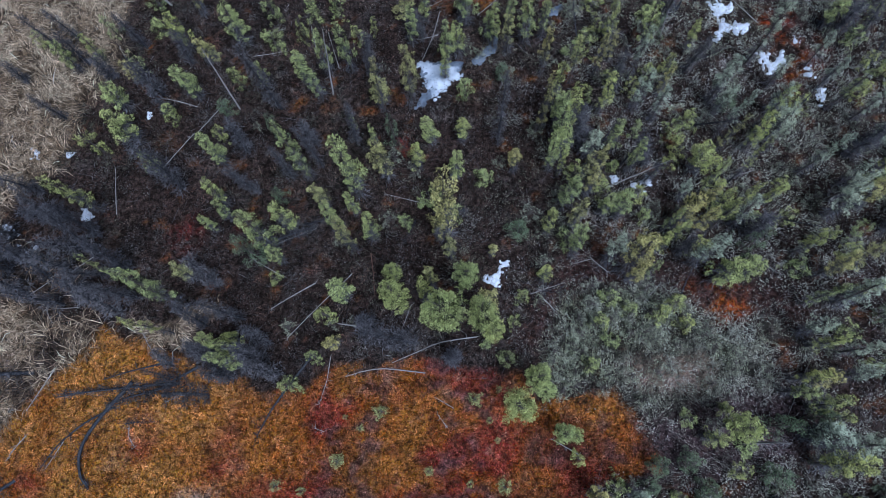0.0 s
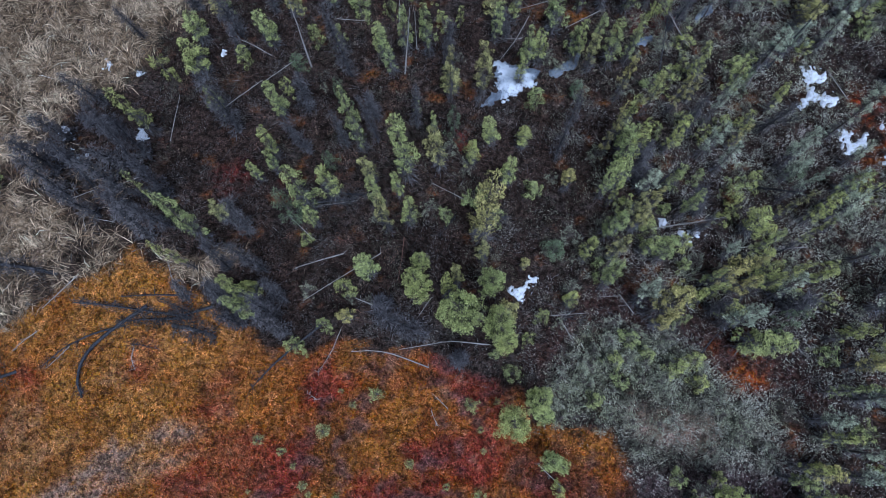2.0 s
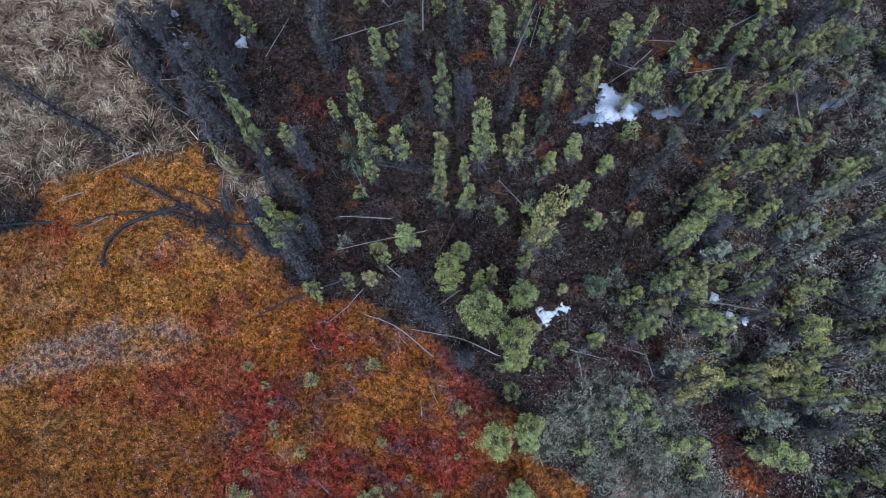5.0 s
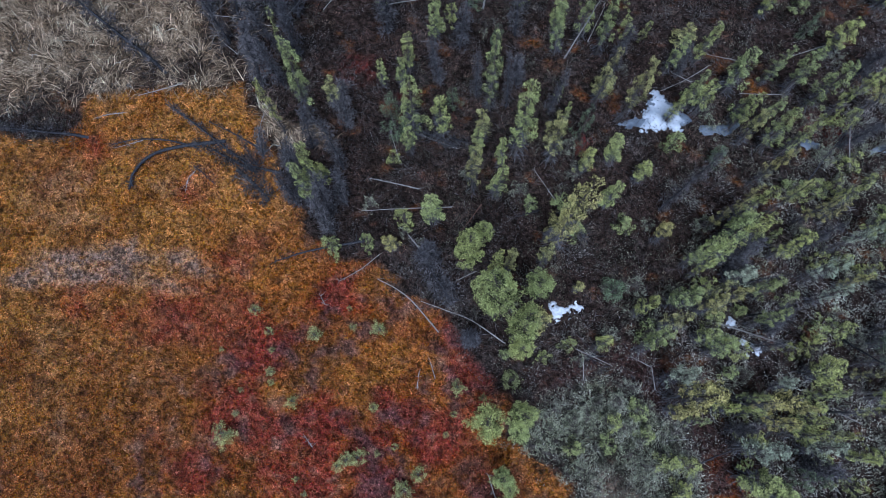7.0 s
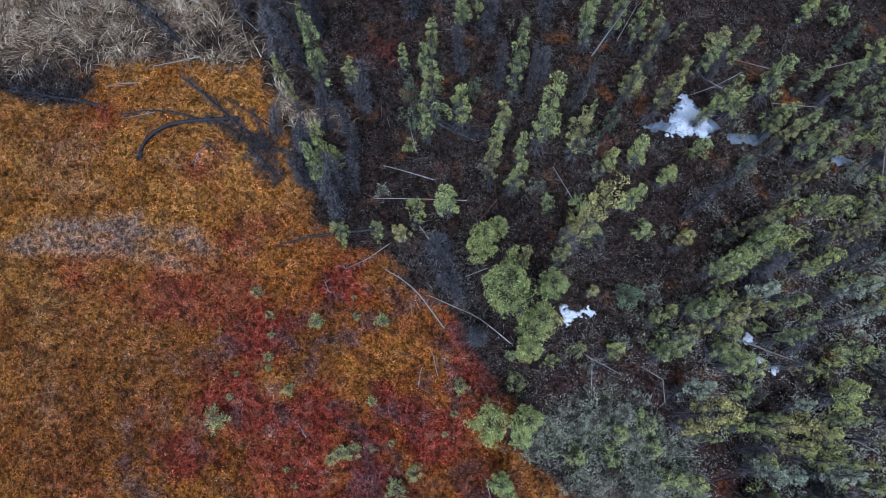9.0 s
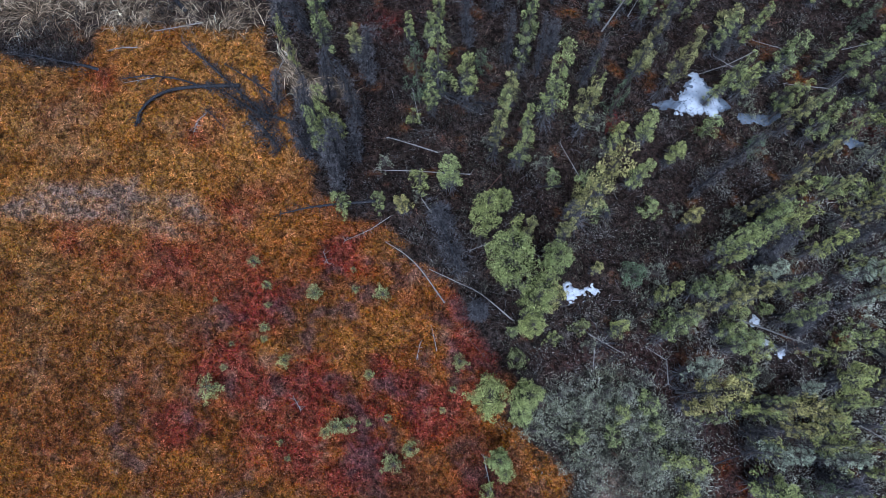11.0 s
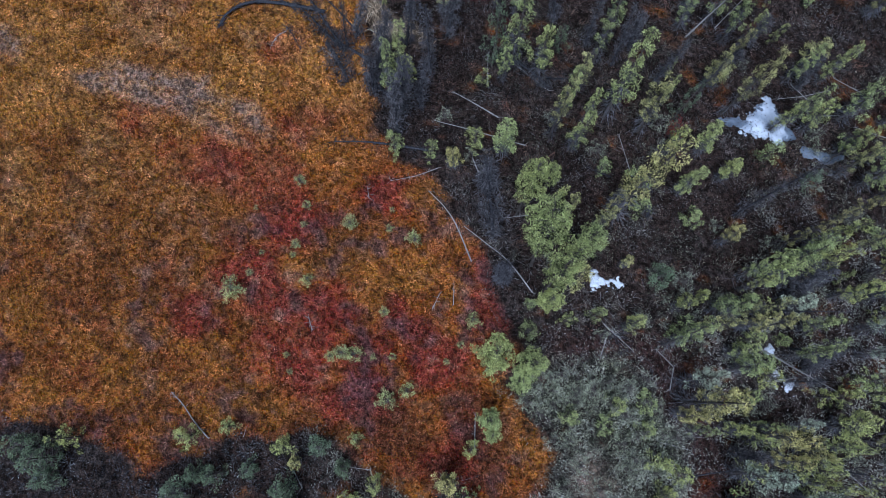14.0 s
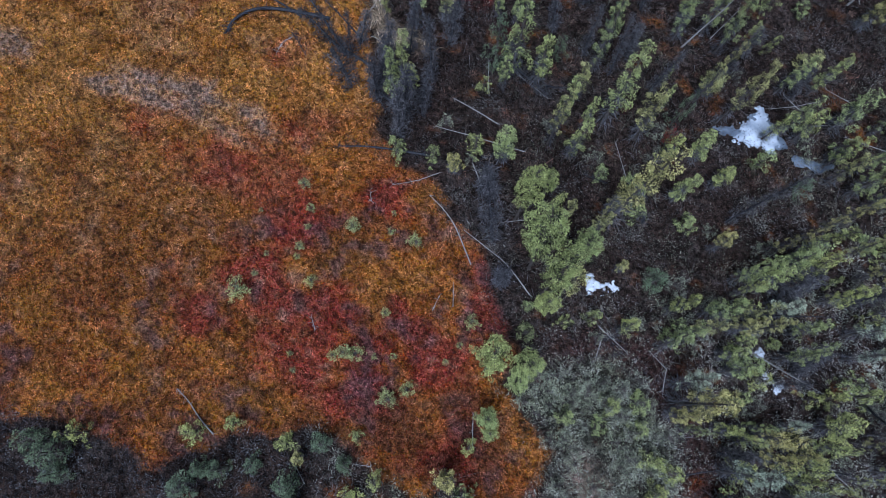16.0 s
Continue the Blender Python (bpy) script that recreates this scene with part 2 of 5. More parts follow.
ZONE_REED = [(-31.91, -14.68), (-26.66, -8.8), (-23.97, -5.17), (-22.24, -3.06), (-20.77, -0.75), (-18.48, 1.71), (-21.19, 2.29), (-24.98, 2.88), (-29.49, 0.71), (-21.83, 11.8), (-22.83, 13.48), (-20.61, 16.78), (-21.01, 20.85), (-24.2, 23.84), (-36.72, 23.41)]
ZONE_REED_B = [(-27.01, 4.32), (-23.44, 5.47), (-19.21, 3.22), (-17.81, 1.5), (-21.11, 0.35), (-23.7, -1.79), (-25.37, -2.47)]
ZONE_TANGLE = [(-26.85, 7.18), (-23.68, 8.81), (-18.08, 7.6), (-16.07, 3.56), (-18.07, 0.51), (-21.9, 1.77), (-25.54, 3.12)]
ZONE_LICHEN = [(4.46, 1.14), (5.23, 4.66), (9.56, 5.65), (12.1, 3.89), (15.74, 3.68), (15.85, 0.47), (12.0, -0.19), (9.52, -0.9), (8.41, 0.27), (7.01, 0.4), (5.34, -0.21)]
ZONE_PALE = [(7.85, 1.35), (9.26, 2.57), (12.08, 3.03), (15.71, 3.25), (15.58, 0.45), (12.01, 0.22), (9.79, -0.61), (8.41, -0.01)]
ZONE_LITTER = [(4.05, 5.18), (6.34, 7.74), (9.86, 6.72), (11.87, 6.53), (14.71, 5.8), (17.19, 4.78), (15.99, 3.27), (12.93, 3.51), (10.42, 5.55), (7.54, 5.69), (5.23, 4.66), (4.16, 1.69), (3.3, 1.92)]
ZONE_REDMOSS = [(11.14, 5.89), (12.73, 6.28), (14.4, 5.2), (14.63, 4.05), (13.21, 3.53), (11.83, 4.46)]
ZONE_REDMOSS_B = [(15.35, 21.51), (17.54, 21.59), (18.66, 19.51), (17.86, 16.38), (16.94, 16.0), (16.74, 18.04), (15.9, 19.75)]
ZONE_HEATH = [(9.79, -0.74), (12.0, -0.19), (15.57, 0.32), (16.47, 1.89), (17.04, -2.4), (13.53, -3.42), (8.15, -4.31), (7.06, -3.87), (8.96, -2.41)]
ZONE_FERN = [(8.69, 1.4), (10.93, 1.83), (12.74, 1.66), (12.57, 0.4), (10.36, 0.39), (8.97, 0.58)]
ZONE_DEADGRASS = [(-16.88, 1.97), (-15.29, 2.23), (-13.33, 2.92), (-12.31, 2.84), (-13.12, 1.97), (-14.71, 0.97), (-16.19, 1.03)]
ZONE_OPEN_POND = [(-3.39, 17.88), (-0.81, 17.98), (0.43, 18.75), (0.8, 17.7), (-1.3, 15.51), (-3.13, 14.4), (-3.65, 15.06)]
ZONE_OPEN_SNOW = [(12.53, 22.13), (15.69, 22.25), (18.66, 19.51), (19.32, 15.78), (18.12, 15.72), (15.2, 17.97), (13.08, 18.92)]
ZONE_OPEN_SMALL = [(8.85, 10.54), (9.0, 11.18), (10.04, 11.56), (10.04, 10.92), (9.44, 10.09)]

# patches of colour in the bog: x, y, radius
BOG_RED = [(-12.6, -10.5, 1.3), (-10.8, -8.5, 1.6), (-9.0, -6.8, 1.6), (-6.9, -7.0, 1.6), (-3.8, -9.6, 1.8), (-2.1, -7.1, 1.6), (-0.7, -9.1, 1.6), (1.9, -7.0, 1.8), (1.7, -3.5, 1.6), (0.2, -6.3, 1.3), (0.8, -0.4, 1.3), (-0.9, 1.2, 1.1), (-11.4, -4.7, 1.1), (-5.8, -9.4, 1.8), (-11.5, -9.4, 1.2), (-0.9, -4.1, 0.8), (5.9, -4.2, 1.6), (-4.5, -12.4, 1.1), (-6.6, -2.3, 1.2), (1.5, 0.3, 1.2), (-16.0, -3.8, 1.1), (-21.4, -6.9, 1.1), (-15.3, -12.0, 1.2)]
BOG_GOLD = [(-4.0, -5.8, 1.6), (-3.8, -4.1, 1.6), (-2.1, -3.0, 1.6), (-4.1, -14.2, 2.1), (-4.1, -16.9, 2.4), (-20.2, -13.4, 3.2), (-16.2, -2.2, 2.1), (-12.8, -1.6, 2.1), (-5.9, 0.4, 1.6), (6.3, -0.7, 1.3), (8.0, -0.6, 1.3), (-0.6, -12.1, 2.1), (-3.7, -19.7, 2.1), (-7.8, -20.1, 1.6), (-2.1, -5.1, 1.1), (-15.7, -12.4, 1.1), (-18.2, -16.7, 2.1), (-3.8, -1.1, 1.1), (-19.3, -1.1, 3.2), (-15.8, -5.7, 3.2)]
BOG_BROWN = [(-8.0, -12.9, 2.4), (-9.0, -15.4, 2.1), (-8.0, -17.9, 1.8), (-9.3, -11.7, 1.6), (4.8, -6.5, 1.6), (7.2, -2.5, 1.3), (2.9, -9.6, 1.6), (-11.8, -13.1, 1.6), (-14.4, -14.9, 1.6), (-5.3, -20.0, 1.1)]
BOG_DARK = [(5.9, -3.1, 1.6), (4.1, -3.0, 1.3), (5.9, -2.2, 1.2), (3.7, -6.1, 1.6), (6.6, -4.9, 1.3)]
BOG_PALE = [(-15.0, -18.4, 1.1), (-12.9, -15.6, 1.1), (-19.5, -10.0, 1.3), (-11.1, -16.7, 1.1), (-18.0, -9.0, 1.1), (-13.8, -18.5, 1.3), (-14.6, -13.7, 1.1), (-17.0, -4.8, 1.1), (-21.0, -9.5, 2.0)]

# crimson and orange moss on the forest floor
FLOOR_RED = [(-15.1, 6.6, 1.2), (-3.7, 12.2, 0.5), (-6.0, 10.9, 0.5), (17.1, 21.2, 0.8), (18.6, 18.8, 0.8), (-12.5, 7.5, 0.5), (8.7, 27.5, 0.8), (5.0, 22.5, 1.1), (3.6, 22.2, 0.8)]
FLOOR_ORANGE = [(-10.4, 4.8, 0.4), (10.0, 18.4, 0.6), (5.0, 17.2, 0.7), (-8.3, 14.8, 0.7), (-18.9, 17.8, 0.5), (-9.7, 14.8, 0.5), (-16.9, 11.9, 0.7), (7.8, 8.4, 0.8), (12.2, 9.0, 0.5), (0.2, 21.4, 0.8), (10.9, 19.4, 0.7), (9.7, 18.6, 0.8), (5.0, 17.2, 0.8), (0.7, 16.6, 0.5), (3.3, 16.6, 0.4)]


def ground_height(x, y):
    bog = soft(ZONE_BOG, x, y, 1.5)
    low = (fbm(x, y, 9.0, 3, 3) - 0.5) * 0.25
    hummock = (fbm(x, y, 1.3, 8, 3) - 0.5)
    return low + hummock * (0.30 - 0.16 * bog)


def patches(discs, x, y):
    out = np.zeros(np.shape(x))
    for cx, cy, r in discs:
        out = np.maximum(out, np.clip(1.35 - np.hypot(x - cx, y - cy) / r, 0, 1))
    return out


def plan(x, y):
    """The weights of the kinds of ground at x, y, with ragged borders."""
    wx = x + (fbm(x, y, 2.2, 21) - 0.5) * 1.9
    wy = y + (fbm(x, y, 2.2, 22) - 0.5) * 1.9
    w = {}
    w["bog"] = soft(ZONE_BOG, wx, wy, 0.5)
    w["mud"] = np.maximum(soft(ZONE_MUD, x + (wx - x) * 0.5, y + (wy - y) * 0.5, 0.7), soft(ZONE_MUD_B, wx, wy, 1.0))
    w["reed"] = np.maximum(soft(ZONE_REED, wx, wy, 1.0), soft(ZONE_REED_B, wx, wy, 1.2) * 0.55)
    w["reed"] = w["reed"] * (1 - np.clip((x - 0.5 * y + 23.5) / 2, 0, 0.85) * np.clip((0.6 - fbm(x, y, 1.8, 23)) * 9, 0, 1))
    w["reed"] = w["reed"] * (1 - 0.8 * soft(ZONE_TANGLE, wx, wy, 1.5))
    w["reed"] = np.maximum(w["reed"], soft(ZONE_DEADGRASS, wx, wy, 0.6)) * (1 - w["bog"])
    w["lichen"] = soft(ZONE_LICHEN, wx, wy, 1.2) * (1 - w["bog"])
    w["pale"] = soft(ZONE_PALE, wx, wy, 1.2) * (1 - w["bog"])
    w["litter"] = soft(ZONE_LITTER, wx, wy, 1.2)
    w["redmoss"] = np.maximum(soft(ZONE_REDMOSS, wx, wy, 0.8), soft(ZONE_REDMOSS_B, wx, wy, 0.8))
    w["heath"] = soft(ZONE_HEATH, wx, wy, 1.5) * (1 - w["bog"])
    w["fern"] = soft(ZONE_FERN, wx, wy, 0.8)
    return w


def bog_colour(x, y):
    wx = x + (fbm(x, y, 1.6, 31) - 0.5) * 2.0
    wy = y + (fbm(x, y, 1.6, 32) - 0.5) * 2.0
    n1, n2, n3 = fbm(x, y, 4.5, 41), fbm(x, y, 1.1, 42), fbm(x, y, 0.45, 43, 3)
    c = mix(rgb(0.315, 0.118, 0.034), rgb(0.390, 0.172, 0.044), np.clip((n1 - 0.4) * 5, 0, 1))
    # Besides the brown patches, a brown wash darkens the bog below y = -6.
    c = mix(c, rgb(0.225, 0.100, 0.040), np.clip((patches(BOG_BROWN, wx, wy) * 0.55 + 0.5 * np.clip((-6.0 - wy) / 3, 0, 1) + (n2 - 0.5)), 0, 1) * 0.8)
    c = mix(c, rgb(0.400, 0.190, 0.050), np.clip(patches(BOG_GOLD, wx, wy) + (n2 - 0.5) * 1.2, 0, 1))
    red = np.clip(patches(BOG_RED, wx, wy) * 1.5 + (n2 - 0.5) * 2.0 - 0.05, 0, 1)
    c = mix(c, mix(rgb(0.265, 0.048, 0.036), rgb(0.320, 0.088, 0.066), n1), red * 0.85)
    c = mix(c, rgb(0.120, 0.078, 0.082), np.clip((fbm(x, y, 1.5, 44, 3) - 0.54) * 8, 0, 1) * np.clip((n3 - 0.35) * 5, 0, 1) * np.clip((wx + 13) / 4, 0, 1) * 0.75)
    c = mix(c, rgb(0.37, 0.25, 0.165), np.clip(patches(BOG_PALE, wx, wy) + (n3 - 0.5) * 2.4 - 0.3, 0, 1) * 0.65)
    c = mix(c, rgb(0.30, 0.19, 0.13), np.clip((n3 - 0.6) * 5, 0, 1) * 0.5 * np.clip((n1 - 0.35) * 4, 0, 1))
    c = mix(c, rgb(0.125, 0.055, 0.034), np.clip(patches(BOG_DARK, wx, wy) + (n2 - 0.5), 0, 1) * 0.7)
    c = mix(c, rgb(0.520, 0.300, 0.090), np.clip((-7 - x) / 7, 0, 1) * np.clip((n2 - 0.25) * 2.5, 0.2, 1) * 0.6)
    # Low noise paints shaded hollows between tufts into the colour.
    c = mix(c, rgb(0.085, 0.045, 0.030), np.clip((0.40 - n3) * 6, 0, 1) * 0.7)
    return c * rgb(1.04, 0.96, 0.97)


def ground_colour(x, y):
    w = plan(x, y)
    n1, n2, n3 = fbm(x, y, 3.5, 51), fbm(x, y, 0.8, 52), fbm(x, y, 0.3, 53, 3)
    # Dark floor; the shade under the trees is part of its near-black colour.
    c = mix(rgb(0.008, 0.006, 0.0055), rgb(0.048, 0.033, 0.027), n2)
    c = mix(c, rgb(0.085, 0.075, 0.068), np.clip((n1 - 0.45) * 5, 0, 1) * np.clip((n3 - 0.5) * 9, 0, 1) * 0.3)
    c = mix(c, rgb(0.150, 0.062, 0.024), np.clip((fbm(x, y, 0.9, 54) - 0.68) * 9, 0, 1) * 0.6)
    wx, wy = x + (n2 - 0.5) * 1.2, y + (n1 - 0.5) * 1.2
    c = mix(c, rgb(0.150, 0.030, 0.024), patches(FLOOR_RED, wx, wy) ** 2 * np.clip((n3 - 0.42) * 8, 0, 1) * 0.6)
    c = mix(c, rgb(0.170, 0.070, 0.020), patches(FLOOR_ORANGE, wx, wy) ** 2 * np.clip((n3 - 0.42) * 9, 0, 1) * 0.6)
    c = mix(c, rgb(0.060, 0.042, 0.043), w["heath"] * 0.7)
    c = mix(c, rgb(0.046, 0.026, 0.022), w["litter"] * (0.4 + 0.6 * n2))
    c = mix(c, rgb(0.075, 0.072, 0.062), w["lichen"] * np.clip((n3 - 0.42) * 6, 0, 1) * 0.8)
    c = mix(c, rgb(0.070, 0.064, 0.052), w["pale"] * np.clip(0.2 + (n3 - 0.4) * 6, 0, 1))
    c = mix(c, rgb(0.280, 0.200, 0.160), w["fern"] * 0.7)
    c = mix(c, mix(rgb(0.300, 0.045, 0.014), rgb(0.260, 0.105, 0.018), n2), w["redmoss"] * np.clip((n3 - 0.33) * 6, 0, 1) * np.clip((fbm(x, y, 1.4, 55) - 0.42) * 6, 0, 1) * 0.65)
    c = mix(c, mix(rgb(0.030, 0.023, 0.018), rgb(0.170, 0.125, 0.080), n3), w["reed"])
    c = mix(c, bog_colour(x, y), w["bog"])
    mud = w["mud"] * np.clip(0.85 + (n3 - 0.5) * 2.0, 0, 0.95)
    # Bog ground halved, as if shaded between the sedge blades; mud keeps its tone.
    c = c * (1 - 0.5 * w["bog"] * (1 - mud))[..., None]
    return mix(c, mix(rgb(0.135, 0.093, 0.070), rgb(0.190, 0.134, 0.104), n2), mud * w["bog"])


# ---- ground: one sheet, fine where the camera looks, out to the horizon ----
def build_ground():
    xs, ys = np.arange(-40, 28.01, 0.25), np.arange(-28, 37.01, 0.25)
    gx, gy = np.meshgrid(xs, ys)
    nx, ny = len(xs), len(ys)
    x, y = gx.ravel(), gy.ravel()
    verts = np.c_[x, y, ground_height(x, y)]
    i, j = np.meshgrid(np.arange(ny - 1), np.arange(nx - 1), indexing="ij")
    k = (i * nx + j).ravel()
    faces = np.stack([k, k + 1, k + nx + 1, k + nx], 1)
    rim = np.r_[np.arange(nx), np.arange(1, ny) * nx + nx - 1, (ny - 1) * nx + np.arange(nx - 2, -1, -1), np.arange(ny - 2, 0, -1) * nx]
    rings, last, base = [], rim, len(verts)
    for grow in (1.06, 1.25, 2.0, 6.0, 60.0):
        far = verts[rim].copy()
        far[:, 0], far[:, 1] = (far[:, 0] + 6) * grow - 6, (far[:, 1] - 4) * grow + 4
        far[:, 2] *= 0.5 if grow < 2 else 0.0
        ids = base + np.arange(len(rim))
        base += len(rim)
        rings.append((far, np.stack([last, ids, np.roll(ids, -1), np.roll(last, -1)], 1)))
        last = ids
    every = np.concatenate([verts] + [r[0] for r in rings])
    quads = np.concatenate([faces] + [r[1][:, ::-1] for r in rings])
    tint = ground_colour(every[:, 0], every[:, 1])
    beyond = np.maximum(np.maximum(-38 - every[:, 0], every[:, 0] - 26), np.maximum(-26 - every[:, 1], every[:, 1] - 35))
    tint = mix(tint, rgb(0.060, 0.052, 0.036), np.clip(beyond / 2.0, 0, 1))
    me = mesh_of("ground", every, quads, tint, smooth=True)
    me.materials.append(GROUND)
    tagged(new("ground", me), "boggy ground with rust-orange moss, peat and leaf litter", "ground", kind="structure")


build_ground()


# ---- snow and ice ----
def snow_patch(name, outline, material, label, category, thick, level=None):
    p = np.array(outline)
    lo, hi = p.min(0) - 0.4, p.max(0) + 0.4
    step = 0.05
    gx, gy = np.meshgrid(np.arange(lo[0], hi[0], step), np.arange(lo[1], hi[1], step))
    d = depth_inside(outline, gx, gy) + (fbm(gx, gy, 0.7, 61, 2) - 0.5) * (0.4 if thick > 0.02 else 0.1) + (fbm(gx, gy, 0.2, 63, 3) - 0.5) * (0.85 if thick > 0.02 else 0.4)
    z = ground_height(gx, gy) if thick > 0.02 else np.full(gx.shape, float(ground_height(*p.mean(0)[:, None])[0]) + 0.03)
    if level is not None:
        z = np.full(gx.shape, level)
    z = z + np.clip(d * 0.7, -0.12, thick) + (fbm(gx, gy, 0.35, 62) - 0.5) * thick * 0.4
    ny, nx = gx.shape
    i, j = np.meshgrid(np.arange(ny - 1), np.arange(nx - 1), indexing="ij")
    keep = np.maximum(np.maximum(d[:-1, :-1], d[1:, 1:]), np.maximum(d[1:, :-1], d[:-1, 1:])) > -0.09
    k = (i * nx + j)[keep]
    used, back = np.unique(np.stack([k, k + 1, k + nx + 1, k + nx], 1), return_inverse=True)
    verts = np.c_[gx.ravel(), gy.ravel(), z.ravel()][used]
    centre = np.array([p[:, 0].mean(), p[:, 1].mean(), float(verts[:, 2].min())])
    me = mesh_of(name, verts - centre, back.reshape(-1, 4), smooth=True)
    me.materials.append(material)
    ob = new(name, me)
    ob.location = centre
    tagged(ob, label, category, "patches of snow and ice")


snow_patch("frozen_pool", [(-3.08, 17.25), (-2.55, 17.48), (-1.74, 17.41), (-0.95, 17.55), (-1.02, 17.09), (-1.37, 16.55), (-1.82, 16.18), (-2.11, 15.65), (-2.71, 15.17), (-3.22, 14.74), (-3.18, 15.08), (-2.74, 15.62), (-2.46, 16.15), (-2.9, 16.48), (-3.15, 16.82)], ICE, "small frozen pool of cloudy pale ice", "ice", 0.015, 0.06)
snow_patch("snow_patch", [(12.91, 21.96), (14.27, 22.01), (14.15, 21.28), (13.7, 21.08), (14.22, 20.67), (15.16, 20.71), (15.3, 20.36), (14.66, 19.98), (14.05, 20.1), (13.57, 19.93), (13.34, 19.36), (13.16, 19.56), (13.37, 20.35), (13.51, 20.9), (13.21, 21.43)], SNOW, "patch of old white snow on dark moss", "snow", 0.12)
snow_patch("snow_patch", [(15.54, 18.75), (16.01, 18.87), (16.29, 18.29), (16.87, 18.73), (17.05, 18.12), (16.58, 18.03), (16.46, 17.4), (16.11, 17.66), (15.83, 18.17)], SNOW, "patch of old white snow on dark moss", "snow", 0.12)
snow_patch("snow_patch", [(17.97, 18.26), (18.28, 18.27), (18.31, 17.76), (18.59, 17.43), (18.22, 17.35), (17.94, 17.74)], SNOW, "patch of old white snow on dark moss", "snow", 0.12)
snow_patch("snow_patch", [(18.21, 16.13), (18.64, 16.75), (19.03, 16.77), (19.1, 15.93), (18.8, 16.02), (18.61, 16.24)], SNOW, "patch of old white snow on dark moss", "snow", 0.12)
snow_patch("snow_patch", [(17.75, 19.82), (18.07, 19.91), (18.11, 19.63), (17.86, 19.47)], SNOW, "patch of old white snow on dark moss", "snow", 0.12)
snow_patch("snow_patch", [(1.03, 5.16), (1.26, 5.52), (1.64, 5.62), (1.8, 6.15), (2.19, 6.27), (2.3, 5.98), (1.94, 5.64), (1.76, 5.25), (1.88, 4.83), (1.56, 4.79)], SNOW, "patch of old white snow on dark moss", "snow", 0.12)
snow_patch("snow_patch", [(8.79, 10.67), (9.03, 11.09), (9.39, 11.22), (9.72, 11.27), (9.76, 10.98), (9.4, 10.81), (9.23, 10.49)], SNOW, "patch of old white snow on dark moss", "snow", 0.12)
snow_patch("snow_patch", [(7.68, 11.21), (7.98, 11.23), (7.92, 10.97), (7.74, 10.89)], SNOW, "patch of old white snow on dark moss", "snow", 0.12)
snow_patch("frozen_pool", [(-0.26, 17.77), (0.4, 18.47), (0.96, 19.34), (1.02, 18.59), (0.16, 17.64)], ICE, "small frozen pool of cloudy pale ice", "ice", 0.015)
snow_patch("frozen_pool", [(3.93, 20.84), (4.08, 21.21), (4.59, 21.54), (4.69, 21.2), (4.29, 20.79)], ICE, "small frozen pool of cloudy pale ice", "ice", 0.015)
snow_patch("frozen_pool", [(6.63, 23.16), (6.92, 23.94), (7.36, 24.42), (7.38, 24.03), (6.84, 23.09)], ICE, "small frozen pool of cloudy pale ice", "ice", 0.015)
snow_patch("snow_patch", [(-25.02, 6.5), (-25.18, 6.36), (-25.32, 6.29), (-25.43, 6.48), (-25.47, 6.67), (-25.27, 6.64)], SNOW, "patch of old white snow on dark moss", "snow", 0.12)
snow_patch("snow_patch", [(-24.57, 6.23), (-24.68, 6.13), (-24.83, 6.09), (-24.89, 6.22), (-24.92, 6.37), (-24.76, 6.35)], SNOW, "patch of old white snow on dark moss", "snow", 0.12)
snow_patch("snow_patch", [(-23.75, 5.26), (-23.88, 5.16), (-24.03, 5.09), (-24.09, 5.24), (-24.17, 5.43), (-23.97, 5.41)], SNOW, "patch of old white snow on dark moss", "snow", 0.12)
snow_patch("snow_patch", [(-23.25, 5.48), (-23.36, 5.38), (-23.51, 5.34), (-23.57, 5.46), (-23.6, 5.62), (-23.44, 5.59)], SNOW, "patch of old white snow on dark moss", "snow", 0.12)
snow_patch("snow_patch", [(-20.61, 7.54), (-20.75, 7.44), (-20.9, 7.36), (-20.96, 7.52), (-21.03, 7.71), (-20.83, 7.69)], SNOW, "patch of old white snow on dark moss", "snow", 0.12)
snow_patch("snow_patch", [(-24.32, 10.93), (-24.47, 10.82), (-24.61, 10.74), (-24.68, 10.91), (-24.76, 11.11), (-24.56, 11.09)], SNOW, "patch of old white snow on dark moss", "snow", 0.12)
snow_patch("snow_patch", [(-22.37, 10.89), (-22.48, 10.78), (-22.64, 10.74), (-22.7, 10.87), (-22.73, 11.04), (-22.56, 11.02)], SNOW, "patch of old white snow on dark moss", "snow", 0.12)
snow_patch("snow_patch", [(-18.1, 13.53), (-18.27, 13.38), (-18.42, 13.3), (-18.52, 13.51), (-18.56, 13.71), (-18.36, 13.69)], SNOW, "patch of old white snow on dark moss", "snow", 0.12)
snow_patch("snow_crust", [(-3.24, 17.42), (-2.42, 17.23), (-1.2, 17.2), (-1.0, 16.81), (-1.7, 16.1), (-2.45, 15.2), (-2.5, 15.64), (-2.99, 16.55)], FROST, "thin crust of white frost on the frozen pool", "snow", 0.03, 0.075)


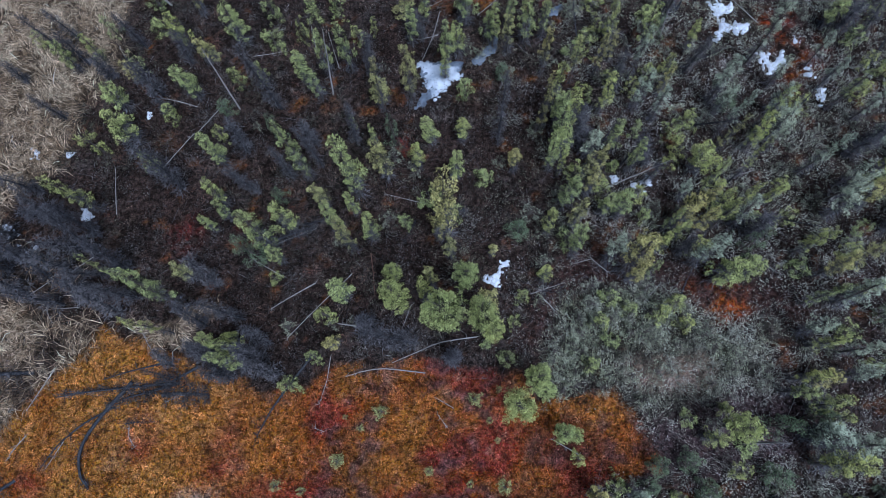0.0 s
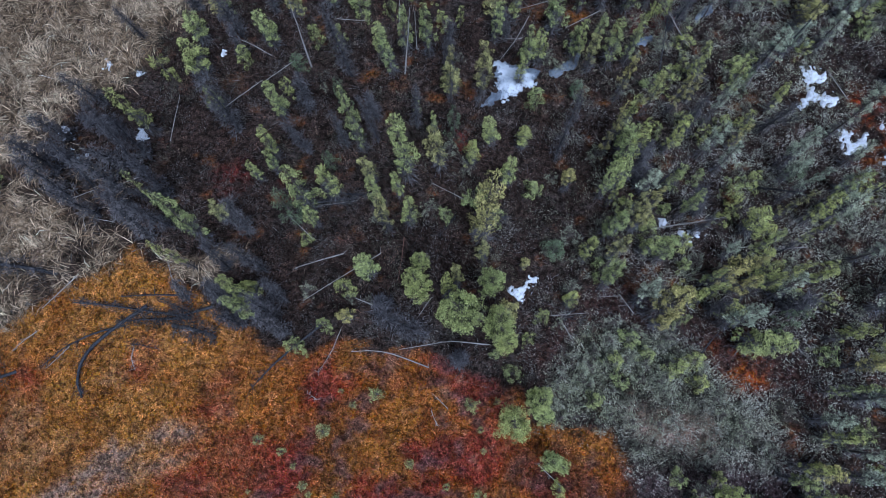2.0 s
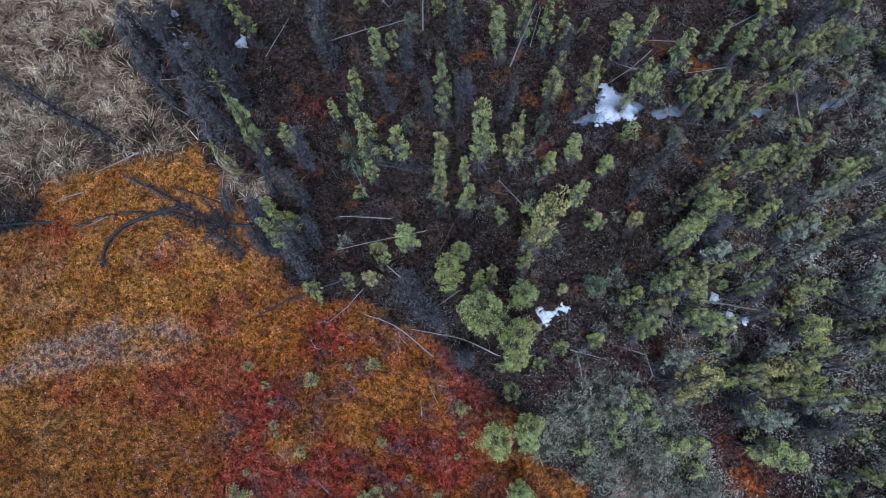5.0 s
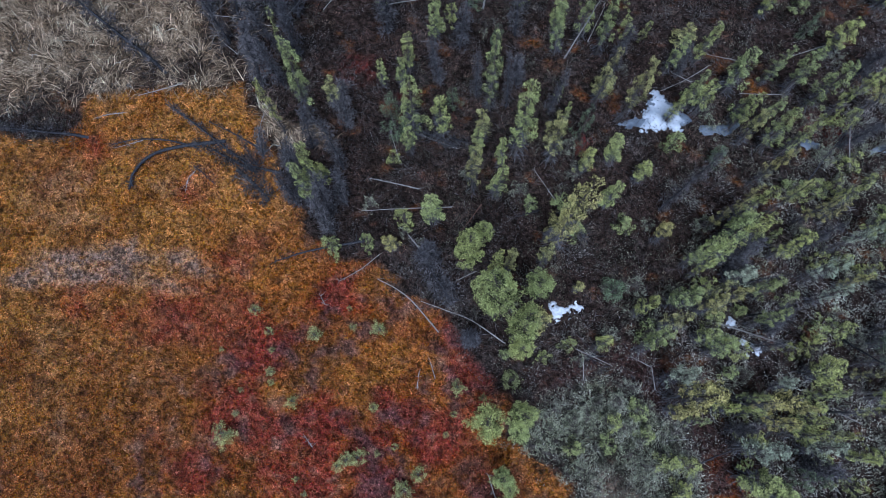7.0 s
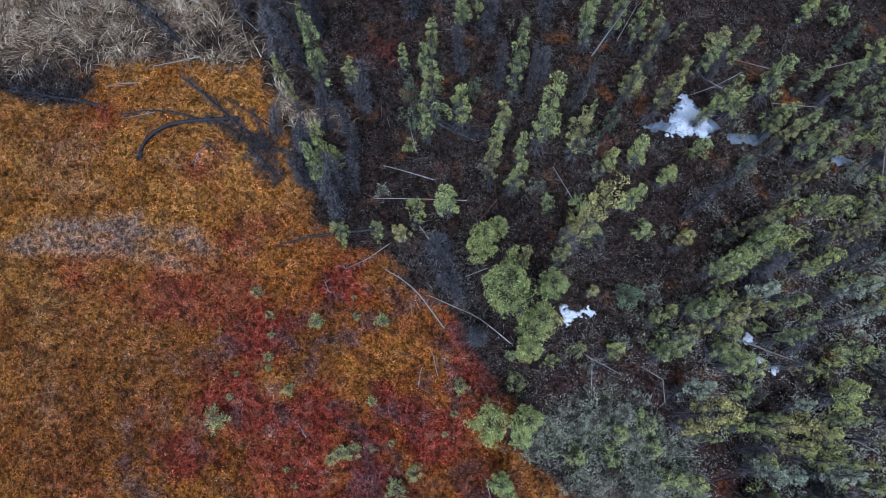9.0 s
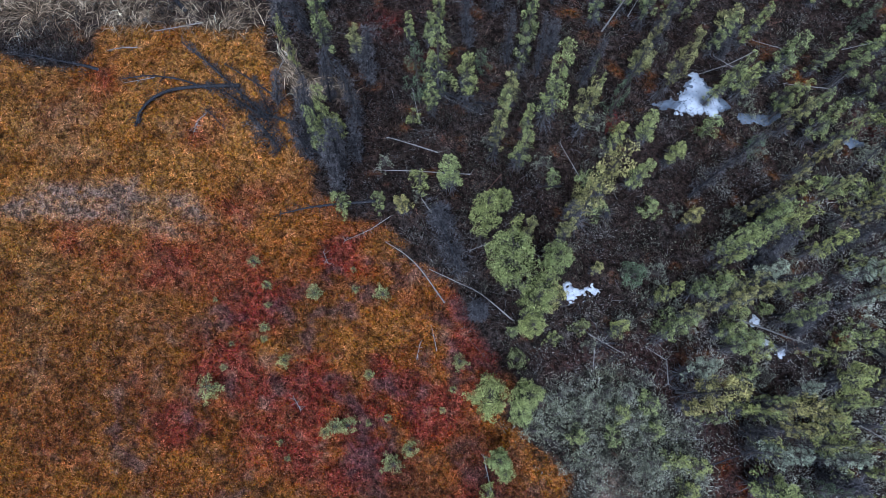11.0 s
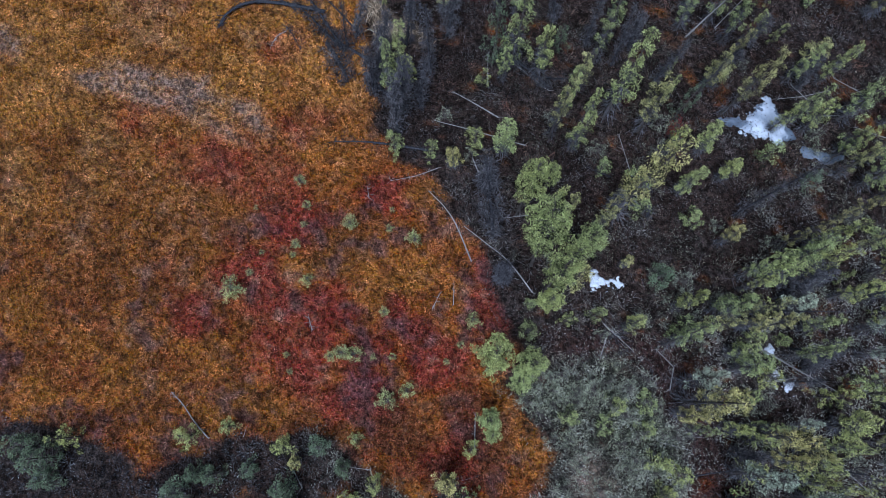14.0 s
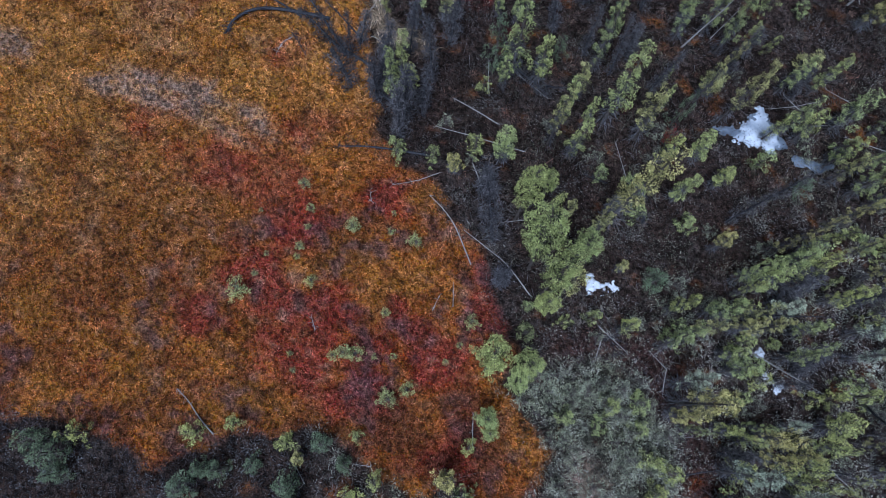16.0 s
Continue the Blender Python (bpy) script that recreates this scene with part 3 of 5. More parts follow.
# ---- trees ----
def needle_sprays(rng, h, r, count, shape, droop, size, slim, dense, low, clump, long, spreadout):
    """Branches in a spiral round the stem; returns the branch wood and the needle sprays as arrays."""
    t = (np.arange(count) + rng.uniform(0, 0.7, count)) / count
    z0 = h * (low + (0.985 - low) * t ** 0.92)
    az = np.arange(count) * 2.399 + rng.normal(0, 0.6, count)
    reach = r * shape(t) * rng.choice((0.5, 0.8, 1.0, 1.15, 1.35), count) * rng.uniform(0.9, 1.1, count) + 0.06
    out = np.c_[np.cos(az), np.sin(az), np.zeros(count)]
    flat = np.c_[-np.sin(az), np.cos(az), np.zeros(count)]

    def on_branch(k, s):
        q = out[k] * (reach[k] * s)[:, None]
        q[:, 2] = z0[k] - droop * reach[k] * s ** 1.3 + 0.22 * reach[k] * s ** 3
        return q

    k = np.repeat(np.arange(count), np.maximum(1, np.round(dense * 0.1 * reach / r).astype(int)))
    s = rng.uniform(0.3, 1.0, len(k)) ** 0.7
    side = rng.normal(0, 0.2, len(k)) * reach[k]
    centre = on_branch(k, s) + flat[k] * side[:, None]
    kk = np.repeat(np.arange(len(k)), clump)
    ray = rng.normal(0, 1, (len(kk), 3)) + (0, 0, 0.35) + out[k][kk] * 0.35
    ray /= np.linalg.norm(ray, axis=1)[:, None]
    bunch = (size * rng.uniform(0.65, 1.3, len(k)))[kk]
    base = centre[kk] + ray * (bunch * spreadout * rng.uniform(0.15, 1, len(kk)) ** 0.5)[:, None] * (1, 1, 0.8)
    v, f = blades(base, ray + rng.normal(0, 0.8, ray.shape), bunch * long * rng.uniform(0.6, 1.3, len(kk)), bunch * slim * rng.uniform(0.7, 1.3, len(kk)), rng, flat=2.2)
    tone_and_light = s ** 1.4 * 0.6 + t[k] * 0.2 + rng.normal(0.18, 0.42, len(k))
    # Upward needles of a bunch lighter, lower ones darker: top light put in colour.
    tone_and_light = np.clip(tone_and_light[kk] + ray[:, 2] * 0.45 + rng.normal(0, 0.07, len(kk)), 0, 1)
    wood_v, wood_f = [], []
    for b in range(count):
        pv, pf = tube(on_branch(np.full(2, b), np.array([0.0, 0.92])), (0.013, 0.004), 3)
        wood_f.append(pf + 6 * b)
        wood_v.append(pv)
    for b in range(int(low * 50)):
        turn, up, far = rng.uniform(0, 6.283), rng.uniform(0.04, low) * h, rng.uniform(0.3, 0.9) * r
        tip = np.array([math.cos(turn) * far, math.sin(turn) * far, up - 0.25 * far])
        pv, pf = tube([(0, 0, up), tip], (0.012, 0.004), 3)
        wood_f.append(pf + 6 * (count + b))
        wood_v.append(pv)
    return v, f, np.repeat(tone_and_light, 3), np.concatenate(wood_v), np.concatenate(wood_f)


def conifer(name, seed, h, r, material, label, category, shape, count, droop=0.3, size=0.14, slim=0.27, dense=32, low=0.1, bark=None, clump=42, long=0.55, spreadout=0.85):
    rng = np.random.default_rng(seed)
    tree = new(name)
    v, f, tone_and_light, wv, wf = needle_sprays(rng, h, r, count, shape, droop, size, slim, dense, low, clump, long, spreadout)
    zs = np.linspace(-0.15, h * 0.99, 7)
    sway = np.c_[rng.normal(0, 0.012 * h, 7).cumsum() * 0.35, rng.normal(0, 0.012 * h, 7).cumsum() * 0.35]
    sway -= sway[0]
    for arr in (v, wv):
        for axis in (0, 1):
            arr[:, axis] += np.interp(arr[:, 2], zs, sway[:, axis])
    tv, tf = tube(np.c_[sway, zs], np.linspace(0.022 + 0.011 * h, 0.012, 7), 7)
    part("trunk", mesh_of("trunk", tv, tf, smooth=True), bark or BARK, tree)
    tagged(part("branch_wood", mesh_of("branch_wood", wv, wf), bark or BARK, tree), kind="stuff")
    part("crown", mesh_of("crown", v, f, tone_and_light=tone_and_light), material, tree)
    if material in (SPRUCE, YELLOW, PALE_SPRUCE) and h > 4.5:
        n = 420
        az, up = rng.uniform(0, 6.283, n), rng.uniform(0.04, 0.62, n) * h
        reach = r * rng.uniform(0.6, 1.5, n) * (1 - 0.5 * up / h)
        side = np.c_[np.cos(az), np.sin(az), np.zeros(n)]
        stem = np.c_[np.interp(up, zs, sway[:, 0]), np.interp(up, zs, sway[:, 1]), up] + side * 0.04 + rng.normal(0, 0.07, (n, 3))
        way = side + rng.normal(0, 0.25, (n, 3)) - (0, 0, 0.45)
        dv, df = blades(stem, way, reach, rng.uniform(0.012, 0.03, n), rng, flat=0.8)
        tagged(part("dead_wood", mesh_of("dead_wood", dv, df, tone_and_light=np.repeat(rng.uniform(0.1, 1, n), 3)), GREY_TWIG, tree, "bare lichen-grey lower branches"), kind="stuff")
    return tagged(tree, label, category)


def cone(t):
    return np.clip(1.06 - t, 0, 1) ** 0.62 * np.clip(0.55 + 2.5 * t, 0, 1)


def column(t):
    return np.clip(1.04 - t, 0, 1) ** 0.42 * np.clip(0.6 + 1.5 * t, 0, 1)


def dome(t):
    return np.sqrt(np.clip(1.03 - (t * 1.3 - 0.35) ** 2 * 1.05, 0.05, 1))


def ragged(t):
    return np.clip(1.05 - t, 0, 1) ** 0.5 * (0.75 + 0.25 * np.sin(t * 23))


KINDS = {}


def kinds(code, h, r, makers):
    KINDS[code] = (h, r, makers)


def off_stage(tree):
    """The first of a kind stands at its own place like the rest, so it is placed with the first call."""
    return [tree, False]


kinds("S", 5.0, 0.45, [off_stage(conifer("spruce_tree", 100 + i, 5.0, 0.45, SPRUCE, "slim green black spruce with shaggy branches on peat", "spruce tree", (cone, column, ragged)[i % 3], 46, 0.22 + 0.1 * (i % 3), dense=(20, 19, 17)[i % 3], low=(0.24, 0.32, 0.2)[i % 3])) for i in range(6)])
kinds("s", 2.0, 0.38, [off_stage(conifer("young_spruce", 150 + i, 2.0, 0.38, SPRUCE, "short bushy green young spruce among heath", "spruce tree", (cone, dome)[i % 2], 24, 0.15, dense=13, low=0.06, size=0.13)) for i in range(4)])
kinds("Y", 5.0, 0.45, [off_stage(conifer("yellowing_spruce", 200 + i, 5.0, 0.45, YELLOW, "yellow-green black spruce with clumped branches", "spruce tree", (column, cone, ragged)[i % 3], 42, 0.2, dense=19, low=(0.34, 0.26, 0.22)[i % 3])) for i in range(4)])
kinds("B", 2.6, 0.45, [off_stage(conifer("blue_spruce", 300 + i, 2.6, 0.45, BLUE, "low blue-green spruce in the dark undergrowth", "spruce tree", (cone, dome)[i % 2], 30, 0.2, dense=16, low=0.06, size=0.14)) for i in range(3)])
kinds("R", 5.0, 0.55, [off_stage(conifer("pine_tree", 400 + i, 5.0, 0.55, PINE, "rounded light green pine at the edge of the bog", "pine tree", dome, 70, -0.05, dense=24, low=0.45, size=0.14, clump=44)) for i in range(4)])
kinds("P", 5.0, 0.45, [off_stage(conifer("pale_spruce", 250 + i, 5.0, 0.45, PALE_SPRUCE, "pale grey-green spruce hung with lichen", "spruce tree", (cone, ragged)[i % 2], 42, 0.25, dense=19, low=0.36)) for i in range(3)])
kinds("n", 4.0, 0.45, [off_stage(conifer("bare_snag", 550 + i, 4.0, 0.45, DEAD, "thin bare dead stem, leaning and bleached grey", "dead tree", ragged, 22, 0.35, size=0.2, slim=0.1, dense=12, low=0.2, bark=(DARK_WOOD, PALE_WOOD, DARK_WOOD)[i], clump=6, long=1.0, spreadout=0.3)) for i in range(3)])
kinds("G", 5.5, 0.35, [off_stage(conifer("dead_spruce", 500 + i, 5.5, 0.35, DEAD, "dead grey spruce hung with lichen, still standing", "dead tree", (ragged, column)[i % 2], 80, 0.6, size=0.24, slim=0.12, dense=24, low=0.05, clump=12, bark=DARK_WOOD, long=1.0, spreadout=0.3)) for i in range(4)])
TREE_FEET = []
placed = {code: 0 for code in KINDS}
GROUPS = {"S": "spruces of the bog forest", "s": "young spruces", "Y": "yellowing spruces", "B": "blue-green spruces", "R": "pines at the bog's edge", "G": "dead standing spruces", "P": "pale lichen-hung spruces", "n": "bare snags"}


def tree(code, x, y, h, r, lean=0.0, towards=0.0):
    """A tree of that kind with its foot at x, y, h metres high and r wide from the stem."""
    h0, r0, makers = KINDS[code]
    k = placed[code]
    r = r * (0.98 if code in "SYP" else 1.0)
    placed[code] += 1
    if code in "BGRSPYs":
        TREE_FEET.append((x, y))
    m = pose(x, y, float(ground_height(np.array([x]), np.array([y]))[0]))
    m = m @ Matrix.Rotation(radians(towards), 4, "Z") @ Matrix.Rotation(radians(lean), 4, "Y") @ Matrix.Rotation((k * 2.13 + x) % 6.283, 4, "Z")
    m = m @ Matrix.Diagonal((r / r0, r / r0, h / h0, 1))
    entry = makers[(k * 7 + int(abs(x * 10))) % len(makers)]
    if entry[1]:
        ob = copy_thing(entry[0], m @ Matrix.Diagonal([1 / c for c in entry[0].scale] + [1]))
    else:
        ob, entry[1] = entry[0], True
        ob.matrix_basis = m
    return tagged(ob, group=GROUPS[code])


# the trees that stand out, by kind: foot x, foot y, height, crown radius
tree("B", -10.52, 5.38, 5.4, 0.55, 1.0, 278)
tree("B", -10.33, 12.24, 4.0, 0.34, 0.5, 309)
tree("B", -9.98, 8.83, 2.5, 0.33, 1.9, 297)
tree("B", -4.12, 12.21, 4.5, 0.34, 0.3, 6)
tree("B", -1.88, -20.56, 2.4, 0.53, 3.6, 240)
tree("B", -1.1, -19.97, 2.6, 0.57, 1.0, 119)
tree("B", -0.31, -20.26, 2.0, 0.47, 0.8, 240)
tree("B", 1.4, 16.7, 2.0, 0.38, 2.2, 281)
tree("B", 1.99, -14.57, 2.0, 0.39, 1.9, 327)
tree("B", 2.37, -13.92, 2.0, 0.43, 3.4, 118)
tree("B", 2.47, -15.48, 2.2, 0.49, 2.5, 267)
tree("B", 2.75, -12.5, 1.6, 0.37, 1.6, 7)
tree("B", 3.15, -9.4, 1.4, 0.37, 2.7, 32)
tree("B", 4.17, -11.35, 2.6, 0.59, 0.6, 302)
tree("B", 4.38, -8.78, 2.0, 0.39, 0.2, 15)
tree("B", 9.25, -4.54, 2.0, 0.43, 3.3, 137)
tree("B", 9.71, -3.45, 2.4, 0.5, 1.9, 198)
tree("B", 11.09, -3.14, 2.0, 0.43, 2.9, 218)
tree("B", 11.89, -4.31, 2.4, 0.47, 1.6, 295)
tree("B", 14.18, 7.48, 4.0, 0.37, 1.8, 68)
tree("B", 14.86, -3.57, 3.0, 0.58, 3.5, 49)
tree("B", 15.2, -1.32, 3.8, 0.53, 0.1, 253)
tree("B", 16.98, -0.78, 3.0, 0.4, 0.9, 344)
tree("G", -25.75, 15.19, 2.7, 0.22, 5.2, 320)
tree("G", -23.49, 8.66, 3.8, 0.3, 10.3, 215)
tree("G", -23.43, 16.9, 4.5, 0.24, 6.1, 197)
tree("G", -23.11, 18.02, 3.8, 0.24, 6.9, 273)
tree("G", -23.09, 13.05, 3.8, 0.22, 7.0, 299)
tree("G", -22.41, 16.53, 3.4, 0.24, 2.8, 172)
tree("G", -22.02, 6.8, 5.2, 0.32, 8.2, 14)
tree("G", -20.84, 15.73, 3.1, 0.29, 10.3, 310)
tree("G", -19.75, 5.38, 5.8, 0.27, 8.1, 83)
tree("G", -19.17, 17.73, 3.3, 0.28, 8.4, 167)
tree("G", -18.45, 4.38, 5.8, 0.25, 11.6, 292)
tree("G", -17.16, 13.68, 3.6, 0.26, 6.8, 335)
tree("G", -17.14, 3.07, 4.8, 0.26, 2.5, 293)
tree("G", -16.35, 16.86, 3.2, 0.26, 3.2, 63)
tree("G", -15.59, 9.27, 6.4, 0.41, 0.8, 327)
tree("G", -14.74, -0.3, 3.7, 0.27, 11.9, 45)
tree("G", -14.6, -0.87, 4.0, 0.17, 4.1, 34)
tree("G", -13.01, 3.98, 4.9, 0.34, 4.9, 77)
tree("G", -12.19, 0.27, 4.5, 0.33, 0.2, 218)
tree("G", -12.04, -0.36, 6.6, 0.31, 9.2, 60)
tree("G", -11.52, -0.68, 4.3, 0.29, 0.5, 314)
tree("G", -11.44, 9.28, 3.9, 0.28, 9.1, 193)
tree("G", -11.34, 2.32, 5.0, 0.28, 8.6, 169)
tree("G", -10.85, 14.31, 6.1, 0.33, 6.6, 142)
tree("G", -10.16, 0.28, 6.0, 0.35, 6.1, 18)
tree("G", -9.97, 1.16, 4.7, 0.32, 3.7, 39)
tree("G", -9.62, 10.23, 4.6, 0.24, 1.3, 274)
tree("G", -9.15, -0.36, 5.8, 0.33, 0.4, 101)
tree("G", -8.09, 10.98, 4.4, 0.21, 11.7, 149)
tree("G", -6.36, 12.44, 4.0, 0.24, 7.3, 79)
tree("G", -3.12, 19.07, 2.7, 0.24, 8.3, 173)
tree("G", 1.39, 12.74, 7.2, 0.28, 3.8, 70)
tree("G", 9.11, 11.83, 4.5, 0.32, 10.8, 193)
tree("G", 9.25, 10.99, 3.4, 0.2, 4.5, 266)
tree("G", 11.36, 17.38, 4.4, 0.26, 4.6, 304)
tree("G", 19.81, 12.85, 3.9, 0.33, 8.2, 52)
tree("G", 19.86, 20.48, 3.1, 0.38, 7.4, 259)
tree("R", -3.52, 4.86, 3.4, 0.31, 1.1, 324)
tree("R", -2.89, 3.07, 6.4, 0.48, 2.9, 121)
tree("R", -0.41, 2.66, 9.1, 0.67, 3.7, 223)
tree("R", 0.16, 4.89, 5.5, 0.45, 3.9, 266)
tree("R", 1.07, 2.41, 9.2, 0.5, 1.2, 173)
tree("R", 1.62, 2.3, 3.2, 0.38, 0.0, 212)
tree("R", 3.18, -1.33, 6.2, 0.57, 3.9, 161)
tree("R", 3.7, 0.2, 4.7, 0.46, 0.1, 315)
tree("R", 4.14, -0.35, 2.2, 0.38, 2.4, 68)
tree("R", 5.1, -2.22, 2.8, 0.36, 0.2, 321)
tree("R", 5.81, -2.38, 1.6, 0.29, 1.3, 180)
tree("R", 13.04, -1.45, 4.4, 0.5, 2.7, 180)
tree("s", -24.71, 17.26, 2.0, 0.32, 2.4, 142)
tree("S", -22.67, 15.92, 3.4, 0.38, 3.0, 11)
tree("S", -21.42, 16.64, 3.1, 0.32, 2.4, 346)
tree("s", -20.95, 18.33, 2.1, 0.37, 0.1, 189)
tree("s", -20.55, 11.18, 2.6, 0.41, 1.0, 233)
tree("S", -19.93, 7.78, 5.8, 0.41, 1.2, 307)
tree("s", -18.87, 16.0, 2.2, 0.32, 1.3, 186)
tree("S", -18.67, 11.93, 3.8, 0.64, 0.7, 189)
tree("S", -17.21, 3.82, 6.0, 0.23, 3.4, 135)
tree("S", -16.88, 10.13, 3.0, 0.38, 1.2, 193)
tree("s", -16.67, 13.25, 2.0, 0.44, 0.4, 13)
tree("S", -16.58, 17.65, 3.9, 0.44, 3.9, 350)
tree("S", -15.58, 14.71, 3.5, 0.49, 2.9, 158)
tree("S", -14.96, 1.38, 6.2, 0.25, 2.0, 334)
tree("S", -14.52, 2.8, 7.3, 0.46, 3.2, 122)
tree("s", -13.66, 12.18, 2.0, 0.3, 1.3, 347)
tree("S", -13.47, 10.77, 4.4, 0.4, 1.7, 357)
tree("S", -13.32, 6.95, 3.0, 0.25, 0.4, 307)
tree("S", -13.29, 18.14, 4.2, 0.53, 1.3, 170)
tree("s", -13.23, 15.53, 2.1, 0.41, 2.7, 114)
tree("S", -12.93, 8.44, 4.0, 0.33, 1.8, 86)
tree("S", -12.75, 7.74, 3.0, 0.27, 0.3, 332)
tree("s", -11.91, 15.89, 2.3, 0.3, 0.9, 291)
tree("s", -11.7, 19.67, 2.6, 0.41, 1.8, 115)
tree("S", -11.47, 1.16, 2.7, 0.37, 3.1, 17)
tree("S", -11.08, 0.52, 6.4, 0.38, 2.1, 97)
tree("S", -10.9, 0.06, 5.8, 0.32, 1.3, 294)
tree("S", -10.13, 6.2, 6.3, 0.55, 0.7, 142)
tree("s", -9.87, 18.44, 2.5, 0.3, 1.4, 328)
tree("s", -9.74, 4.44, 1.6, 0.25, 0.3, 317)
tree("S", -9.56, 16.02, 3.2, 0.38, 1.4, 66)
tree("S", -9.55, 5.47, 3.5, 0.29, 1.7, 265)
tree("S", -8.62, 10.19, 6.9, 0.43, 3.2, 138)
tree("S", -8.32, 16.65, 4.6, 0.39, 1.9, 324)
tree("s", -8.25, -0.93, 2.0, 0.39, 1.7, 214)
tree("s", -8.13, 20.17, 2.0, 0.37, 2.3, 18)
tree("s", -7.21, 0.52, 2.2, 0.3, 3.7, 79)
tree("S", -7.03, 16.76, 5.2, 0.39, 0.8, 244)
tree("s", -6.92, 2.76, 2.4, 0.39, 3.8, 318)
tree("s", -6.7, 18.5, 2.0, 0.34, 3.9, 222)
tree("S", -6.68, 7.25, 4.9, 0.35, 2.2, 113)
tree("s", -6.49, 13.2, 2.0, 0.18, 0.1, 233)
tree("s", -5.97, 19.06, 2.0, 0.23, 3.3, 339)
tree("S", -5.92, 8.35, 3.2, 0.27, 3.0, 147)
tree("S", -5.8, 9.4, 7.5, 0.57, 2.2, 116)
tree("S", -5.3, 12.37, 3.0, 0.23, 3.4, 301)
tree("S", -4.96, 6.96, 4.1, 0.4, 3.9, 61)
tree("S", -3.79, 18.62, 4.0, 0.33, 3.2, 23)
tree("S", -3.01, 20.12, 4.0, 0.32, 0.1, 355)
tree("S", -2.81, 11.2, 3.0, 0.36, 2.0, 101)
tree("S", -2.2, 12.71, 3.3, 0.4, 3.6, 220)
tree("S", -1.75, 16.55, 3.5, 0.32, 2.3, 6)
tree("S", -1.73, 17.41, 4.5, 0.35, 1.9, 61)
tree("S", -1.61, 3.62, 6.9, 0.38, 0.7, 153)
tree("s", -1.56, -18.88, 2.2, 0.41, 1.0, 10)
tree("S", -1.08, 18.06, 3.5, 0.39, 2.1, 211)
tree("S", -0.84, 20.1, 4.3, 0.54, 0.2, 313)
tree("s", -0.58, 15.37, 2.1, 0.5, 0.5, 64)
tree("S", -0.54, 12.92, 2.9, 0.36, 1.0, 276)
tree("S", 0.2, 21.78, 4.0, 0.32, 1.9, 31)
tree("s", 0.41, -14.39, 1.8, 0.46, 1.4, 101)
tree("S", 0.52, 19.03, 3.0, 0.35, 0.5, 61)
tree("s", 0.76, -12.57, 1.8, 0.37, 0.7, 140)
tree("S", 0.79, 18.66, 4.0, 0.29, 3.7, 65)
tree("s", 1.24, 1.74, 1.2, 0.27, 3.3, 3)
tree("S", 1.33, 22.3, 4.5, 0.41, 2.0, 292)
tree("S", 1.57, 19.92, 3.0, 0.29, 3.5, 25)
tree("s", 2.54, -10.73, 2.6, 0.45, 3.0, 127)
tree("S", 2.58, 19.08, 4.5, 0.45, 1.1, 269)
tree("s", 2.59, 2.97, 1.4, 0.26, 2.1, 26)
tree("S", 2.62, 22.48, 5.0, 0.49, 1.9, 0)
tree("s", 2.94, 4.15, 2.2, 0.3, 3.4, 64)
tree("s", 3.49, -7.83, 1.6, 0.27, 0.2, 25)
tree("S", 3.49, 19.29, 5.0, 0.33, 0.3, 16)
tree("S", 3.74, 23.03, 6.0, 0.29, 3.4, 44)
tree("S", 3.81, 20.42, 4.8, 0.24, 2.1, 250)
tree("S", 4.02, 5.34, 3.2, 0.31, 1.3, 161)
tree("S", 4.09, 11.39, 5.3, 0.34, 0.3, 197)
tree("S", 4.12, 14.91, 5.5, 0.42, 2.6, 300)
tree("S", 4.14, 7.85, 4.2, 0.31, 1.2, 135)
tree("S", 4.47, 12.67, 6.4, 0.42, 0.8, 168)
tree("S", 4.67, 11.08, 3.6, 0.19, 1.7, 65)
tree("S", 4.77, 12.23, 4.2, 0.42, 2.2, 194)
tree("S", 4.96, 9.45, 5.1, 0.42, 3.2, 290)
tree("S", 4.96, 13.33, 6.2, 0.4, 0.7, 191)
tree("s", 5.24, 7.34, 2.4, 0.49, 1.8, 332)
tree("S", 5.49, 6.58, 6.6, 0.33, 3.1, 194)
tree("s", 5.55, -7.79, 1.6, 0.3, 2.5, 22)
tree("s", 6.01, -3.38, 1.0, 0.29, 2.5, 220)
tree("s", 6.07, 15.38, 2.0, 0.25, 0.2, 321)
tree("s", 6.35, 25.18, 2.3, 0.3, 2.0, 359)
tree("s", 6.49, 1.07, 1.6, 0.37, 1.3, 355)
tree("S", 6.73, 14.81, 4.6, 0.35, 1.7, 9)
tree("s", 6.94, 3.24, 1.6, 0.39, 1.0, 274)
tree("S", 6.96, 9.05, 3.6, 0.35, 1.1, 302)
tree("P", 7.12, 23.53, 4.2, 0.24, 1.7, 218)
tree("P", 7.25, 6.44, 5.5, 0.41, 0.1, 166)
tree("s", 7.33, 4.56, 1.5, 0.39, 1.5, 286)
tree("S", 7.37, 12.83, 3.7, 0.4, 1.0, 237)
tree("s", 7.4, 2.27, 1.4, 0.32, 2.8, 339)
tree("s", 7.73, -4.4, 2.0, 0.39, 3.4, 271)
tree("S", 7.75, 8.93, 4.4, 0.4, 2.7, 163)
tree("s", 7.89, 27.66, 2.0, 0.44, 2.3, 52)
tree("S", 8.27, 11.4, 5.5, 0.28, 2.9, 242)
tree("P", 8.34, 16.95, 5.4, 0.28, 3.1, 22)
tree("s", 8.35, 15.97, 2.1, 0.31, 2.1, 288)
tree("s", 8.38, 3.96, 1.5, 0.35, 0.4, 192)
tree("P", 8.56, 15.01, 4.6, 0.38, 0.1, 62)
tree("s", 9.05, 8.84, 1.8, 0.35, 0.1, 58)
